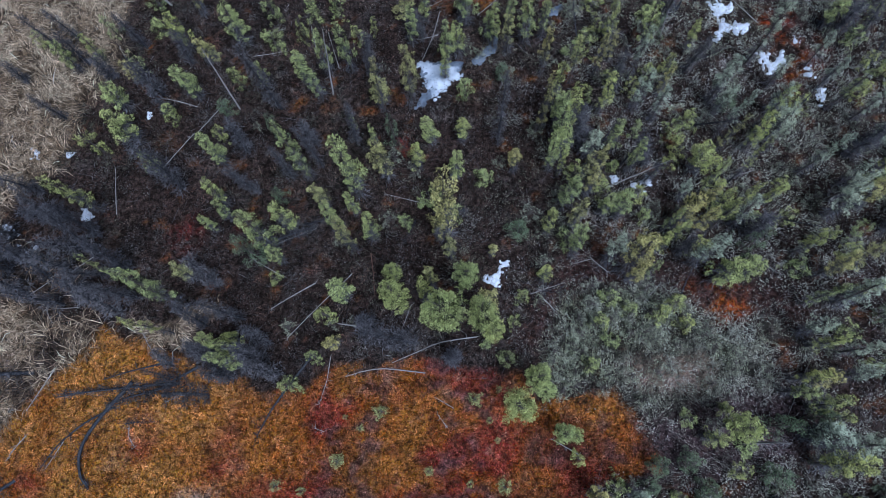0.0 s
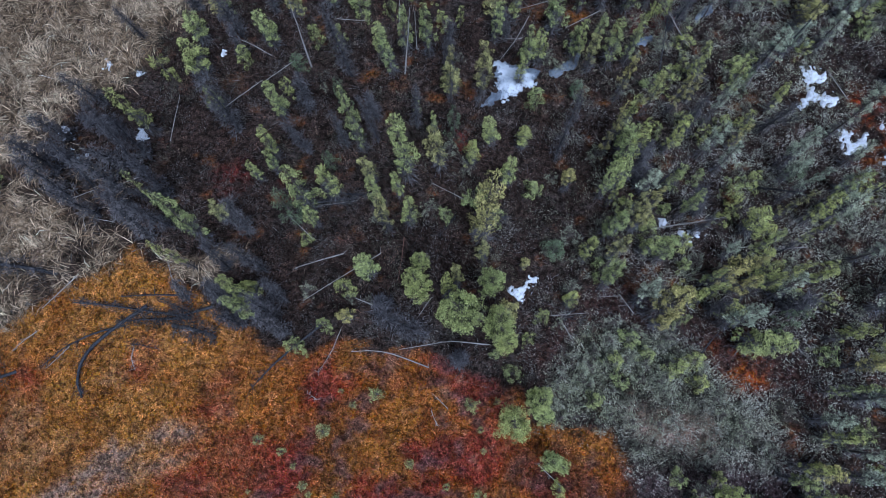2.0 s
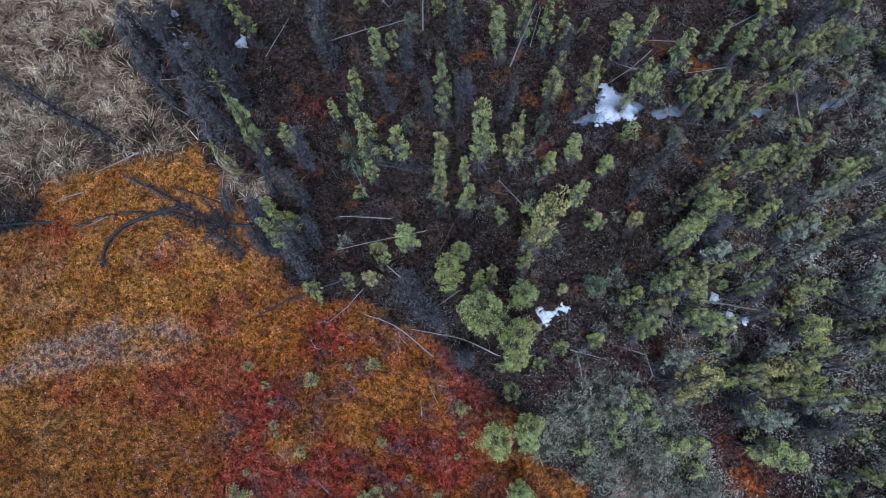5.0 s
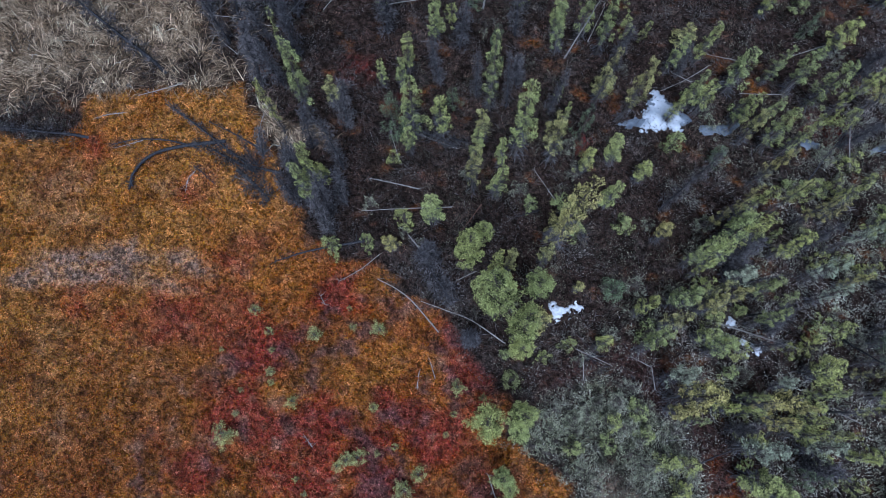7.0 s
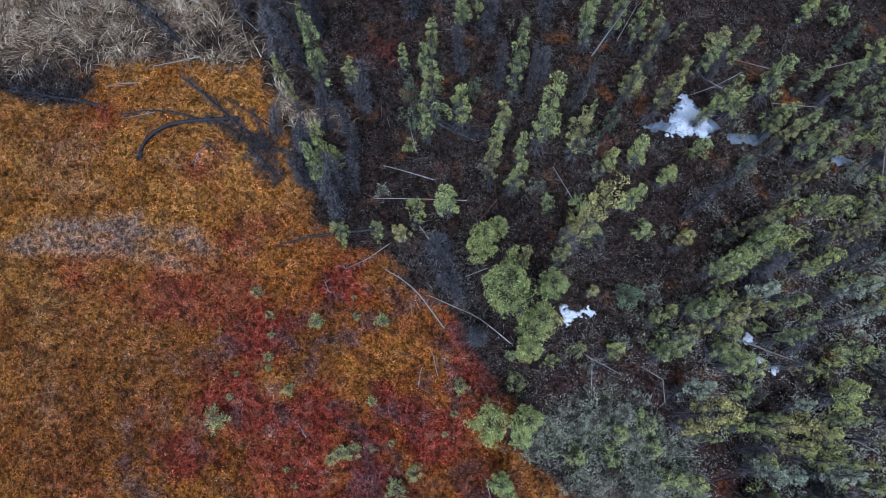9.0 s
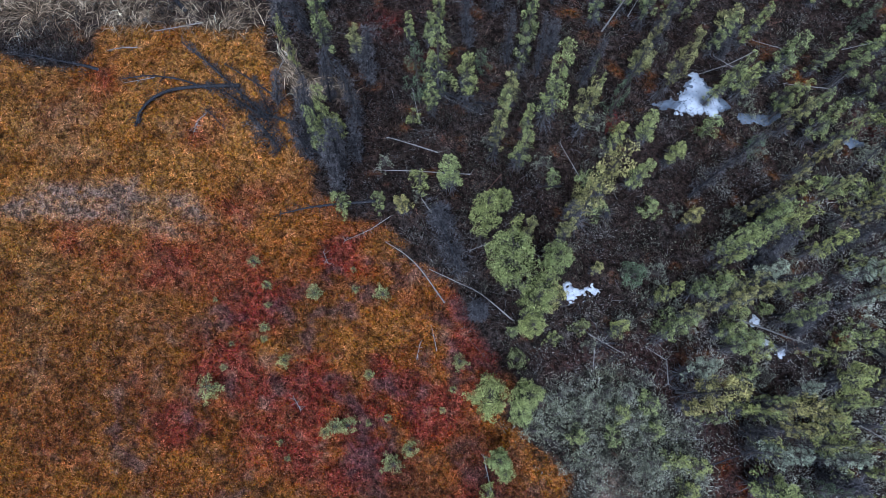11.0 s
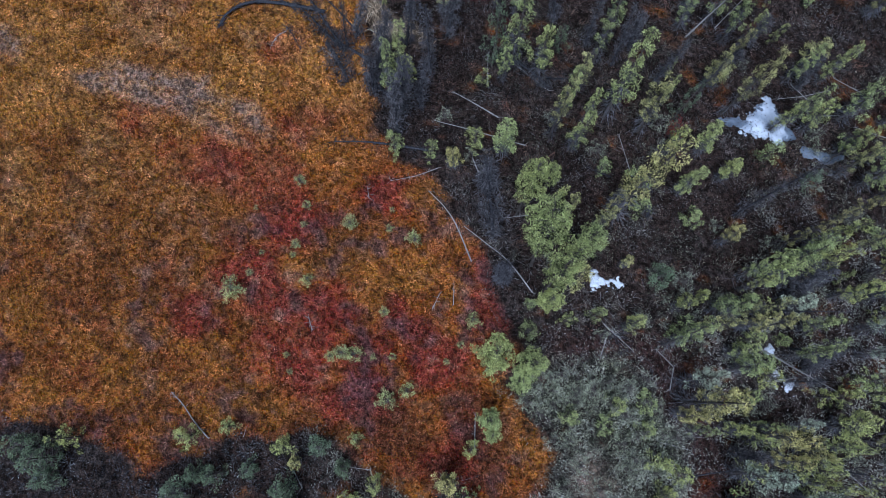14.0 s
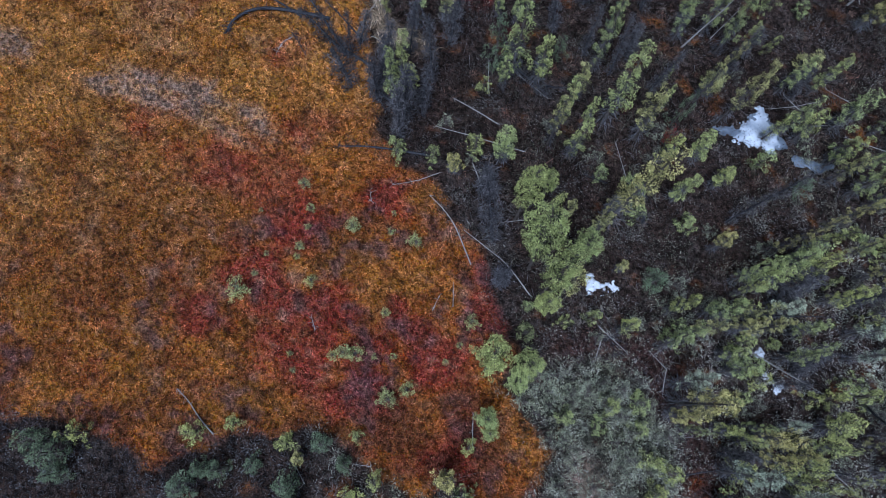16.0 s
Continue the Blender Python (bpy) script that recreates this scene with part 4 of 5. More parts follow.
tree("S", 9.07, 18.62, 4.8, 0.4, 3.3, 145)
tree("S", 9.08, 5.78, 3.6, 0.21, 3.2, 18)
tree("s", 9.27, 26.22, 2.2, 0.44, 4.0, 288)
tree("P", 9.52, 14.47, 3.9, 0.31, 2.9, 54)
tree("s", 9.67, 3.54, 2.4, 0.43, 2.2, 51)
tree("S", 9.85, 7.35, 3.0, 0.36, 0.2, 166)
tree("S", 10.11, 8.27, 4.3, 0.19, 0.7, 39)
tree("s", 10.42, 11.84, 2.0, 0.38, 1.0, 92)
tree("S", 10.51, 7.86, 3.4, 0.31, 1.8, 358)
tree("s", 10.51, 13.51, 2.4, 0.43, 3.0, 201)
tree("P", 11.05, 10.1, 3.0, 0.26, 2.4, 179)
tree("S", 11.55, 18.8, 3.1, 0.27, 3.9, 192)
tree("P", 11.61, 6.54, 7.0, 0.44, 3.9, 211)
tree("S", 11.74, 11.7, 4.0, 0.5, 3.9, 212)
tree("S", 12.0, -2.04, 3.1, 0.35, 3.0, 345)
tree("S", 12.07, 10.42, 4.8, 0.25, 2.7, 79)
tree("S", 12.45, 9.05, 4.0, 0.47, 3.6, 76)
tree("P", 12.65, 15.74, 5.5, 0.43, 2.0, 247)
tree("S", 12.74, 5.9, 4.4, 0.58, 2.1, 226)
tree("S", 12.77, 8.66, 6.1, 0.26, 3.4, 69)
tree("P", 12.77, 14.81, 4.0, 0.31, 0.8, 299)
tree("P", 13.0, 13.89, 5.4, 0.26, 3.7, 353)
tree("s", 13.4, -3.49, 2.4, 0.35, 2.2, 151)
tree("S", 13.47, 6.03, 4.3, 0.46, 3.4, 304)
tree("S", 14.17, 11.59, 4.8, 0.21, 2.3, 136)
tree("S", 14.45, 13.03, 4.6, 0.38, 1.2, 137)
tree("P", 14.82, 18.17, 6.3, 0.41, 1.5, 88)
tree("S", 15.08, 14.27, 5.4, 0.26, 1.0, 247)
tree("S", 15.4, 10.1, 3.0, 0.27, 0.6, 357)
tree("P", 15.56, 12.98, 4.2, 0.23, 2.4, 239)
tree("S", 15.78, 0.36, 3.6, 0.29, 3.6, 334)
tree("S", 16.25, 0.99, 4.3, 0.27, 1.9, 37)
tree("S", 16.7, 7.41, 4.8, 0.25, 1.6, 23)
tree("P", 16.86, -1.63, 4.2, 0.69, 0.9, 120)
tree("S", 17.0, 4.84, 4.8, 0.3, 3.1, 35)
tree("S", 17.04, -0.3, 4.8, 0.38, 3.4, 123)
tree("S", 17.08, -2.94, 5.4, 0.58, 3.1, 70)
tree("P", 17.16, 11.79, 5.5, 0.34, 2.8, 18)
tree("S", 17.3, 2.72, 3.9, 0.36, 1.0, 23)
tree("P", 17.95, -2.01, 5.1, 0.53, 1.7, 43)
tree("P", 17.97, 18.02, 3.7, 0.27, 1.1, 149)
tree("P", 18.49, 16.74, 3.6, 0.27, 1.8, 345)
tree("P", 18.54, 2.47, 4.7, 0.36, 0.1, 169)
tree("P", 18.66, 1.29, 4.3, 0.4, 1.9, 107)
tree("S", 18.93, 15.56, 6.0, 0.26, 3.0, 250)
tree("s", 19.07, 7.52, 2.2, 0.35, 1.6, 278)
tree("P", 19.13, 11.21, 3.6, 0.27, 3.5, 39)
tree("S", 19.26, 5.4, 3.9, 0.31, 0.5, 270)
tree("s", 19.8, 8.61, 2.0, 0.31, 3.6, 49)
tree("P", 20.1, 15.01, 3.8, 0.31, 2.8, 347)
tree("Y", -18.83, 15.5, 2.6, 0.3, 3.1, 230)
tree("Y", -15.32, 17.05, 2.4, 0.34, 1.2, 346)
tree("Y", -14.86, 17.1, 2.0, 0.3, 2.7, 135)
tree("Y", -14.27, 4.36, 3.3, 0.38, 0.4, 173)
tree("Y", -6.39, 1.4, 2.6, 0.36, 2.7, 274)
tree("Y", -5.85, 6.3, 6.7, 0.34, 2.1, 341)
tree("Y", -5.08, 14.95, 2.9, 0.45, 2.0, 180)
tree("Y", -4.97, 14.37, 6.0, 0.31, 0.2, 150)
tree("Y", -4.34, 10.45, 5.9, 0.49, 2.7, 289)
tree("Y", -4.31, 20.35, 2.0, 0.49, 3.0, 330)
tree("Y", -3.49, 14.87, 6.9, 0.4, 2.6, 323)
tree("Y", -1.58, 4.52, 5.4, 0.27, 0.6, 189)
tree("Y", -1.44, 7.21, 5.8, 0.36, 3.6, 335)
tree("Y", -0.95, 7.11, 9.4, 0.61, 1.8, 55)
tree("Y", -0.75, 6.24, 3.4, 0.3, 3.7, 72)
tree("Y", 0.88, 3.74, 5.0, 0.5, 3.7, 330)
tree("Y", 1.36, 6.49, 2.0, 0.23, 2.9, 305)
tree("Y", 1.63, 18.27, 3.9, 0.36, 1.7, 153)
tree("Y", 2.24, 11.26, 3.2, 0.29, 2.6, 234)
tree("Y", 3.25, -10.54, 2.0, 0.26, 1.9, 90)
tree("Y", 3.54, 17.0, 4.7, 0.28, 2.8, 54)
tree("Y", 3.57, 13.66, 7.2, 0.3, 2.9, 283)
tree("Y", 4.94, 24.19, 5.2, 0.38, 2.2, 200)
tree("Y", 5.15, 16.56, 4.8, 0.23, 1.4, 136)
tree("Y", 5.46, 8.32, 4.3, 0.36, 1.1, 27)
tree("Y", 5.55, 10.3, 5.0, 0.34, 3.5, 21)
tree("Y", 6.13, 10.1, 4.1, 0.38, 1.9, 138)
tree("Y", 6.47, 17.02, 4.8, 0.26, 1.0, 263)
tree("Y", 6.7, 11.46, 3.7, 0.29, 1.4, 170)
tree("Y", 6.85, -5.0, 3.1, 0.47, 3.8, 229)
tree("Y", 7.2, 18.0, 3.0, 0.25, 2.2, 35)
tree("Y", 7.91, 6.05, 7.0, 0.56, 1.4, 57)
tree("Y", 8.35, 5.58, 3.8, 0.35, 0.6, 302)
tree("Y", 9.96, 15.98, 3.4, 0.27, 0.4, 57)
tree("Y", 10.77, 8.59, 4.6, 0.48, 2.3, 57)
tree("Y", 11.63, 8.32, 4.4, 0.32, 0.7, 96)
tree("Y", 13.02, 12.97, 4.6, 0.23, 2.3, 343)
tree("Y", 17.78, 6.27, 4.5, 0.34, 3.0, 65)
tree("Y", 18.35, 6.56, 5.7, 0.39, 2.4, 74)



# low bushes in the open bog: x, y, height, radius
def bush_maker(seed):
    return conifer("bog_bush", seed, 0.8, 0.22, BUSH_LEAF, "small pale green bush alone in the red bog", "bush", dome, 22, -0.3, dense=20, low=0.1, size=0.09, clump=20)


kinds("b", 0.8, 0.22, [off_stage(bush_maker(600 + i)) for i in range(3)])
placed["b"], GROUPS["b"] = 0, "bushes in the bog"
tree("b", -8.6, -5.71, 0.69, 0.19)
tree("b", -7.33, -5.87, 0.61, 0.15)
tree("b", -6.54, -6.33, 0.54, 0.12)
tree("b", -5.78, -7.04, 0.65, 0.17)
tree("b", -3.98, -7.16, 0.78, 0.23)
tree("b", -5.01, -10.44, 1.1, 0.42)
tree("b", -5.4, -9.5, 0.52, 0.12)
tree("b", -5.67, -4.36, 0.85, 0.26)
tree("b", -4.72, -2.75, 0.58, 0.14)
tree("b", -3.71, -1.87, 0.87, 0.27)
tree("b", -1.17, -4.53, 0.65, 0.17)
tree("b", 0.85, -0.95, 0.87, 0.27)
tree("b", -0.3, -7.51, 0.69, 0.19)
tree("b", -0.25, -7.03, 0.81, 0.24)
tree("b", 0.06, -6.55, 0.87, 0.27)
tree("b", 2.57, -5.95, 1.01, 0.33)
tree("b", 2.52, -4.98, 0.83, 0.25)
tree("b", 0.5, -5.79, 0.49, 0.11)
tree("b", 0.87, -4.97, 0.54, 0.12)
tree("b", 1.65, -1.95, 0.54, 0.12)
tree("b", 2.04, -0.43, 0.58, 0.14)
tree("b", 2.33, 1.12, 0.96, 0.31)
tree("b", -5.35, -7.37, 0.49, 0.11)
tree("b", -6.07, -8.65, 0.45, 0.09)
tree("b", -8.26, -8.12, 0.45, 0.09)
tree("b", -5.54, -2.26, 0.45, 0.09)
tree("b", -1.18, -9.3, 0.49, 0.11)
tree("b", -0.43, -9.48, 0.49, 0.11)
tree("b", 2.09, -2.85, 0.49, 0.11)


kinds("h", 0.7, 0.36, [off_stage(conifer("heath_shrub", 700 + i, 0.7, 0.36, HEATH_LEAF, "low grey-green heath shrub on the forest floor", "shrub", dome, 18, -0.25, dense=17, low=0.1, size=0.09, clump=18)) for i in range(4)])
placed["h"], GROUPS["h"] = 0, "heath shrubs"
kinds("c", 0.7, 0.45, [off_stage(conifer("crimson_shrub", 750, 0.7, 0.45, CRIMSON, "small shrub with crimson autumn leaves", "shrub", dome, 22, -0.2, dense=24, low=0.1, size=0.10, clump=18))])
placed["c"], GROUPS["c"] = 0, "crimson shrubs"
tree("c", -3.70, 12.12, 0.7, 0.40)
tree("c", -4.00, 12.37, 0.7, 0.25)
tree("c", -3.46, 11.80, 0.7, 0.25)


def spread_heath():
    """Shrubs thick in the grey-green clearing, thinner under the trees."""
    rng = np.random.default_rng(78)
    x, y = rng.uniform(-12, 22, 2600), rng.uniform(-6, 28, 2600)
    w = plan(x, y)
    want = np.maximum(0.75 * w["lichen"] * (1 - 0.6 * w["pale"]), 0.22 * np.clip((x + 2) / 8, 0.15, 1) * np.clip((fbm(x, y, 3.0, 82) - 0.35) * 5, 0, 1))
    want = want * (1 - w["bog"]) * (1 - w["reed"]) * (1 - w["litter"]) * (1 - w["redmoss"])
    keep = rng.uniform(0, 1, 2600) < want
    for sx, sy in list(zip(x[keep], y[keep]))[:290]:
        tree("h", float(sx), float(sy), rng.uniform(0.4, 1.0), rng.uniform(0.22, 0.5))


spread_heath()


# dead spruces that have fallen over
tree("G", -2.40, 1.65, 8.0, 0.40, 11, 200)
tree("G", -14.32, -1.17, 3.7, 0.38, 84, -157)
tree("G", -14.37, -1.13, 6.1, 0.26, 84, -170)
tree("G", -10.60, 6.43, 2.8, 0.30, 84, 20)
tree("G", -22.22, -1.13, 8.4, 0.50, 84, -171)
tree("G", -14.97, -1.77, 2.6, 0.55, 84, 3)
tree("G", -21.91, -6.48, 4.5, 0.40, 84, -138)
tree("G", -12.65, -0.65, 3.2, 0.50, 84, 15)
tree("G", -13.49, -0.29, 3.0, 0.40, 84, -148)

# the dark tangle between reeds and forest
tree("G", -22.52, 7.13, 3.6, 0.34, 11.6, 312)
tree("G", -23.17, 4.91, 3.6, 0.36, 7.7, 209)
tree("G", -21.07, 4.41, 3.8, 0.41, 3.4, 162)
tree("G", -19.85, 6.36, 4.5, 0.36, 9.0, 140)
tree("G", -23.23, 2.98, 5.0, 0.44, 5.4, 115)
tree("G", -21.16, 2.50, 4.9, 0.34, 2.0, 233)
tree("G", -17.91, 4.55, 5.5, 0.34, 5.8, 15)
tree("G", -24.54, 6.18, 4.7, 0.37, 11.3, 321)
tree("G", -19.57, 3.05, 3.5, 0.41, 6.5, 91)
tree("G", -17.95, 2.35, 4.9, 0.44, 4.5, 32)
tree("G", -22.22, 3.92, 4.8, 0.34, 10.9, 105)
tree("G", -20.77, 5.58, 3.9, 0.42, 9.9, 259)
tree("G", -24.58, 4.22, 4.9, 0.42, 7.1, 344)


# the thinner stand between them, by chance but clear of the trees above
def fill_forest():
    rng = np.random.default_rng(77)
    taken = list(TREE_FEET)
    n = 0
    for _ in range(6000):
        x, y = rng.uniform(-32, 26), rng.uniform(-12, 34)
        gap = 0.72 if x > 4 else 1.25
        if any((x - a) ** 2 + (y - b) ** 2 < gap * gap for a, b in taken):
            continue
        ax, ay = np.array([x]), np.array([y])
        w = plan(ax, ay)
        closed = max(float(w[k][0]) for k in ("bog", "reed", "pale", "litter", "redmoss", "fern"))
        if closed > 0.15 or min(float(-depth_inside(o, ax, ay)[0]) for o in OPEN_SPOTS) < 0.5:
            continue
        stand = float(fbm(ax, ay, 5.0, 91)[0]) + (0.2 if x > 5 else -0.05)
        if rng.uniform(0, 1) > (stand - 0.3) * 2.2:
            continue
        taken.append((x, y))
        pick = rng.uniform()
        if w["lichen"][0] > 0.3 or w["heath"][0] > 0.4 or pick < 0.45:
            tree("s", x, y, rng.uniform(0.9, 2.3), rng.uniform(0.28, 0.5))
        elif pick < 0.72:
            tree("P" if x > 5 and pick < 0.68 else "S", x, y, rng.uniform(2.6, 5.0), rng.uniform(0.32, 0.52), rng.uniform(0, 5), rng.uniform(0, 360))
        elif pick < 0.80:
            tree("Y", x, y, rng.uniform(2.4, 4.6), rng.uniform(0.3, 0.5), rng.uniform(0, 5), rng.uniform(0, 360))
        elif pick < 0.9:
            tree("B", x, y, rng.uniform(1.2, 2.8), rng.uniform(0.35, 0.55))
        else:
            tree("G", x, y, rng.uniform(3.0, 5.5), rng.uniform(0.25, 0.45), rng.uniform(0, 9), rng.uniform(0, 360))
        if n % 4 == 0:
            tree("n", x + 0.5, y + 0.3, rng.uniform(2.5, 5.0), rng.uniform(0.25, 0.5), rng.uniform(3, 40), rng.uniform(0, 360))
        n += 1
        if n >= 345:
            break


OPEN_SPOTS = [ZONE_OPEN_POND, ZONE_OPEN_SNOW, ZONE_OPEN_SMALL]
fill_forest()
for code, (h0, r0, makers) in KINDS.items():
    for entry in makers:
        if not entry[1]:
            for o in list(entry[0].children_recursive) + [entry[0]]:
                bpy.data.objects.remove(o)


# ---- fallen wood ----
WOODS = {"pale": (PALE_WOOD, "bleached bare fallen log lying on the ground"), "dark": (DARK_WOOD, "dark dead fallen spruce stem with twigs"), "rust": (RUST_WOOD, "rotten red-brown log on leaf litter")}


def log(wood, radius, points):
    """A fallen stem along the points, thick end last, with stubs of branches."""
    rng = np.random.default_rng(int(abs(points[0][0] * 100)) + 7)
    material, label = WOODS[wood]
    p = np.array(points)
    n = 4 * (len(p) - 1) + 1
    s = np.linspace(0, len(p) - 1, n)
    x, y = np.interp(s, np.arange(len(p)), p[:, 0]), np.interp(s, np.arange(len(p)), p[:, 1])
    for _ in range(2):
        x[1:-1], y[1:-1] = (x[:-2] + 2 * x[1:-1] + x[2:]) / 4, (y[:-2] + 2 * y[1:-1] + y[2:]) / 4
    z = ground_height(x, y).max() * 0.5 + ground_height(x, y) * 0.5 + radius * 0.8 + 0.04
    radius = radius * 0.55
    taper = np.linspace(0.45, 1.0, n) * radius * rng.uniform(0.93, 1.07, n)
    v, f = tube(np.c_[x, y, z], taper, 7)
    centre = np.array([x.mean(), y.mean(), z.min() - radius])
    thing = new("fallen_log")
    thing.location = centre
    part("stem", mesh_of("stem", v - centre, f, smooth=True), material, thing)
    stubs_v, stubs_f, count = [], [], 0
    for _ in range(int(3 + (5 if wood == "dark" else 2) * n)):
        k = rng.integers(0, n)
        start = np.array([x[k], y[k], z[k]])
        way = rng.normal(0, 1, 3)
        way[2] = abs(way[2]) * 0.6
        long = rng.uniform(0.08, 0.35) * (2.2 if wood == "dark" else 1.0)
        pv, pf = tube([start, start + way / np.linalg.norm(way) * long * 0.6, start + way / np.linalg.norm(way) * long - (0, 0, long * 0.2)], (radius * 0.16 + 0.004, 0.007, 0.003), 3)
        stubs_v.append(pv - centre)
        stubs_f.append(pf + count)
        count += len(pv)
    tagged(part("twig_stubble", mesh_of("twig_stubble", np.concatenate(stubs_v), np.concatenate(stubs_f)), material, thing), kind="stuff")
    tagged(thing, label, "log", "fallen logs")


log("dark", 0.20, [(-17.93, -6.48), (-18.47, -6.01), (-18.73, -5.05), (-18.56, -4.08), (-17.8, -2.8), (-16.63, -1.26)])
log("dark", 0.10, [(-20.58, -5.7), (-20.03, -4.64), (-18.76, -3.37), (-17.39, -2.55)])
log("dark", 0.11, [(-20.47, -2.26), (-18.77, -1.86), (-16.38, -1.46), (-14.39, -1.16)])
log("dark", 0.09, [(-18.16, -1.2), (-16.53, -0.59), (-14.77, -0.1)])
log("pale", 0.05, [(-16.72, 1.49), (-16.09, 0.59), (-15.37, -0.18)])
log("pale", 0.04, [(-14.8, -2.15), (-14.15, -1.73), (-12.97, -1.64)])
log("pale", 0.04, [(-16.02, -4.42), (-16.43, -3.96), (-16.47, -3.41)])
log("dark", 0.05, [(-15.2, -3.14), (-16.01, -3.18), (-16.64, -3.31)])
log("dark", 0.08, [(-25.55, -9.82), (-24.14, -8.45), (-22.72, -7.16)])
log("pale", 0.05, [(-22.47, -5.51), (-22.18, -4.91), (-21.71, -4.26)])
log("pale", 0.06, [(-21.96, -3.03), (-21.47, -2.07), (-20.92, -0.89)])
log("dark", 0.12, [(-9.87, -3.43), (-9.25, -2.02), (-8.5, -0.79), (-7.63, 0.54)])
log("pale", 0.035, [(-6.94, -1.75), (-6.65, -0.51), (-6.6, 0.66)])
log("pale", 0.06, [(-5.72, -0.27), (-4.77, 0.09), (-3.81, 0.28), (-1.7, 0.17)])
log("pale", 0.06, [(-3.42, 0.57), (-2.22, 1.17), (-1.04, 1.78), (0.79, 2.14)])
log("pale", 0.08, [(-6.4, 2.39), (-5.46, 2.32)])
log("pale", 0.07, [(-9.94, 2.95), (-8.83, 3.73), (-7.77, 4.42)])
log("pale", 0.05, [(-8.95, 1.48), (-7.61, 3.08), (-5.94, 5.01)])
log("rust", 0.06, [(-4.61, 4.02), (-4.79, 5.13), (-5.02, 6.22)])
log("pale", 0.04, [(-4.54, 9.53), (-3.49, 9.31), (-2.34, 9.1)])
log("pale", 0.04, [(-11.29, 5.52), (-10.33, 5.06), (-9.56, 4.69)])
log("pale", 0.04, [(-23.51, 2.58), (-22.17, 3.71)])
log("pale", 0.035, [(-22.03, 2.21), (-20.29, 2.41)])
log("pale", 0.035, [(-22.07, 2.17), (-21.57, 1.54)])
log("pale", 0.06, [(-15.54, 12.54), (-16.33, 11.42), (-16.96, 10.32)])
log("pale", 0.05, [(-15.52, 12.4), (-14.81, 13.46), (-14.27, 14.25)])
log("pale", 0.05, [(-18.5, 14.61), (-16.99, 14.47), (-15.62, 14.11)])
log("pale", 0.05, [(-9.82, 6.58), (-8.08, 7.39)])
log("pale", 0.04, [(-19.67, 10.18), (-19.13, 7.59)])
log("pale", 0.035, [(-20.61, 7.51), (-20.12, 5.32)])
log("pale", 0.04, [(-20.37, -5.75), (-19.71, -4.4)])
log("pale", 0.04, [(-21.61, 3.83), (-20.0, 5.17)])
log("pale", 0.05, [(-3.45, 18.89), (-2.34, 19.22)])
log("pale", 0.04, [(-3.19, 17.47), (-2.57, 19.29), (-2.35, 20.75)])
log("pale", 0.04, [(-10.03, 20.45), (-9.25, 17.93)])
log("pale", 0.04, [(-8.73, 19.22), (-7.83, 16.92)])
log("pale", 0.04, [(16.15, -0.73), (17.18, 1.6)])
log("pale", 0.04, [(17.88, 1.15), (18.14, -1.0)])
log("pale", 0.04, [(10.11, 5.52), (9.24, 4.44)])
log("pale", 0.05, [(14.39, 21.95), (15.59, 20.66)])
log("pale", 0.05, [(6.49, 6.66), (7.37, 5.95)])
log("pale", 0.05, [(5.2, 5.23), (3.48, 4.54)])
log("pale", 0.04, [(-11.23, 19.3), (-12.34, 18.89)])
log("pale", 0.04, [(-10.88, 17.86), (-12.81, 17.42)])
log("pale", 0.06, [(14.07, 12.85), (15.47, 14.55)])
log("pale", 0.05, [(20.13, 19.51), (21.72, 20.27)])
log("pale", 0.06, [(-1.77, -14.62), (-1.09, -14.32), (-0.14, -14.12), (0.8, -13.79)])
log("pale", 0.04, [(-2.5, -7.79), (-1.79, -7.87)])
log("pale", 0.03, [(-1.13, -1.0), (-0.17, -1.46)])
log("pale", 0.03, [(-0.92, -1.85), (-0.42, -2.42)])
log("pale", 0.05, [(4.77, -2.64), (6.09, -3.28)])
log("pale", 0.05, [(4.75, 3.72), (4.12, 4.34)])
log("pale", 0.05, [(11.08, 7.27), (11.66, 8.16)])
log("pale", 0.04, [(5.51, 6.22), (6.52, 6.57)])
log("pale", 0.05, [(3.62, -10.87), (4.43, -10.79)])
log("pale", 0.03, [(4.52, -8.56), (4.98, -7.81)])
log("dark", 0.05, [(-10.12, 6.54), (-8.73, 6.99), (-8.25, 7.33)])
log("pale", 0.04, [(-3.04, 2.36), (-2.65, 3.6)])
log("pale", 0.03, [(-7.13, -2.88), (-6.57, -3.02)])
log("pale", 0.05, [(-0.71, 21.04), (-1.42, 19.16)])
log("pale", 0.05, [(-0.12, 20.6), (1.45, 22.21)])
log("pale", 0.04, [(-2.87, 21.1), (-1.56, 21.94)])
log("pale", 0.04, [(1.45, 22.21), (1.46, 23.85)])
log("pale", 0.05, [(0.31, 24.37), (1.13, 26.16)])
log("pale", 0.05, [(13.47, 11.26), (14.99, 11.85)])
log("pale", 0.04, [(12.68, 15.48), (14.39, 17.64)])


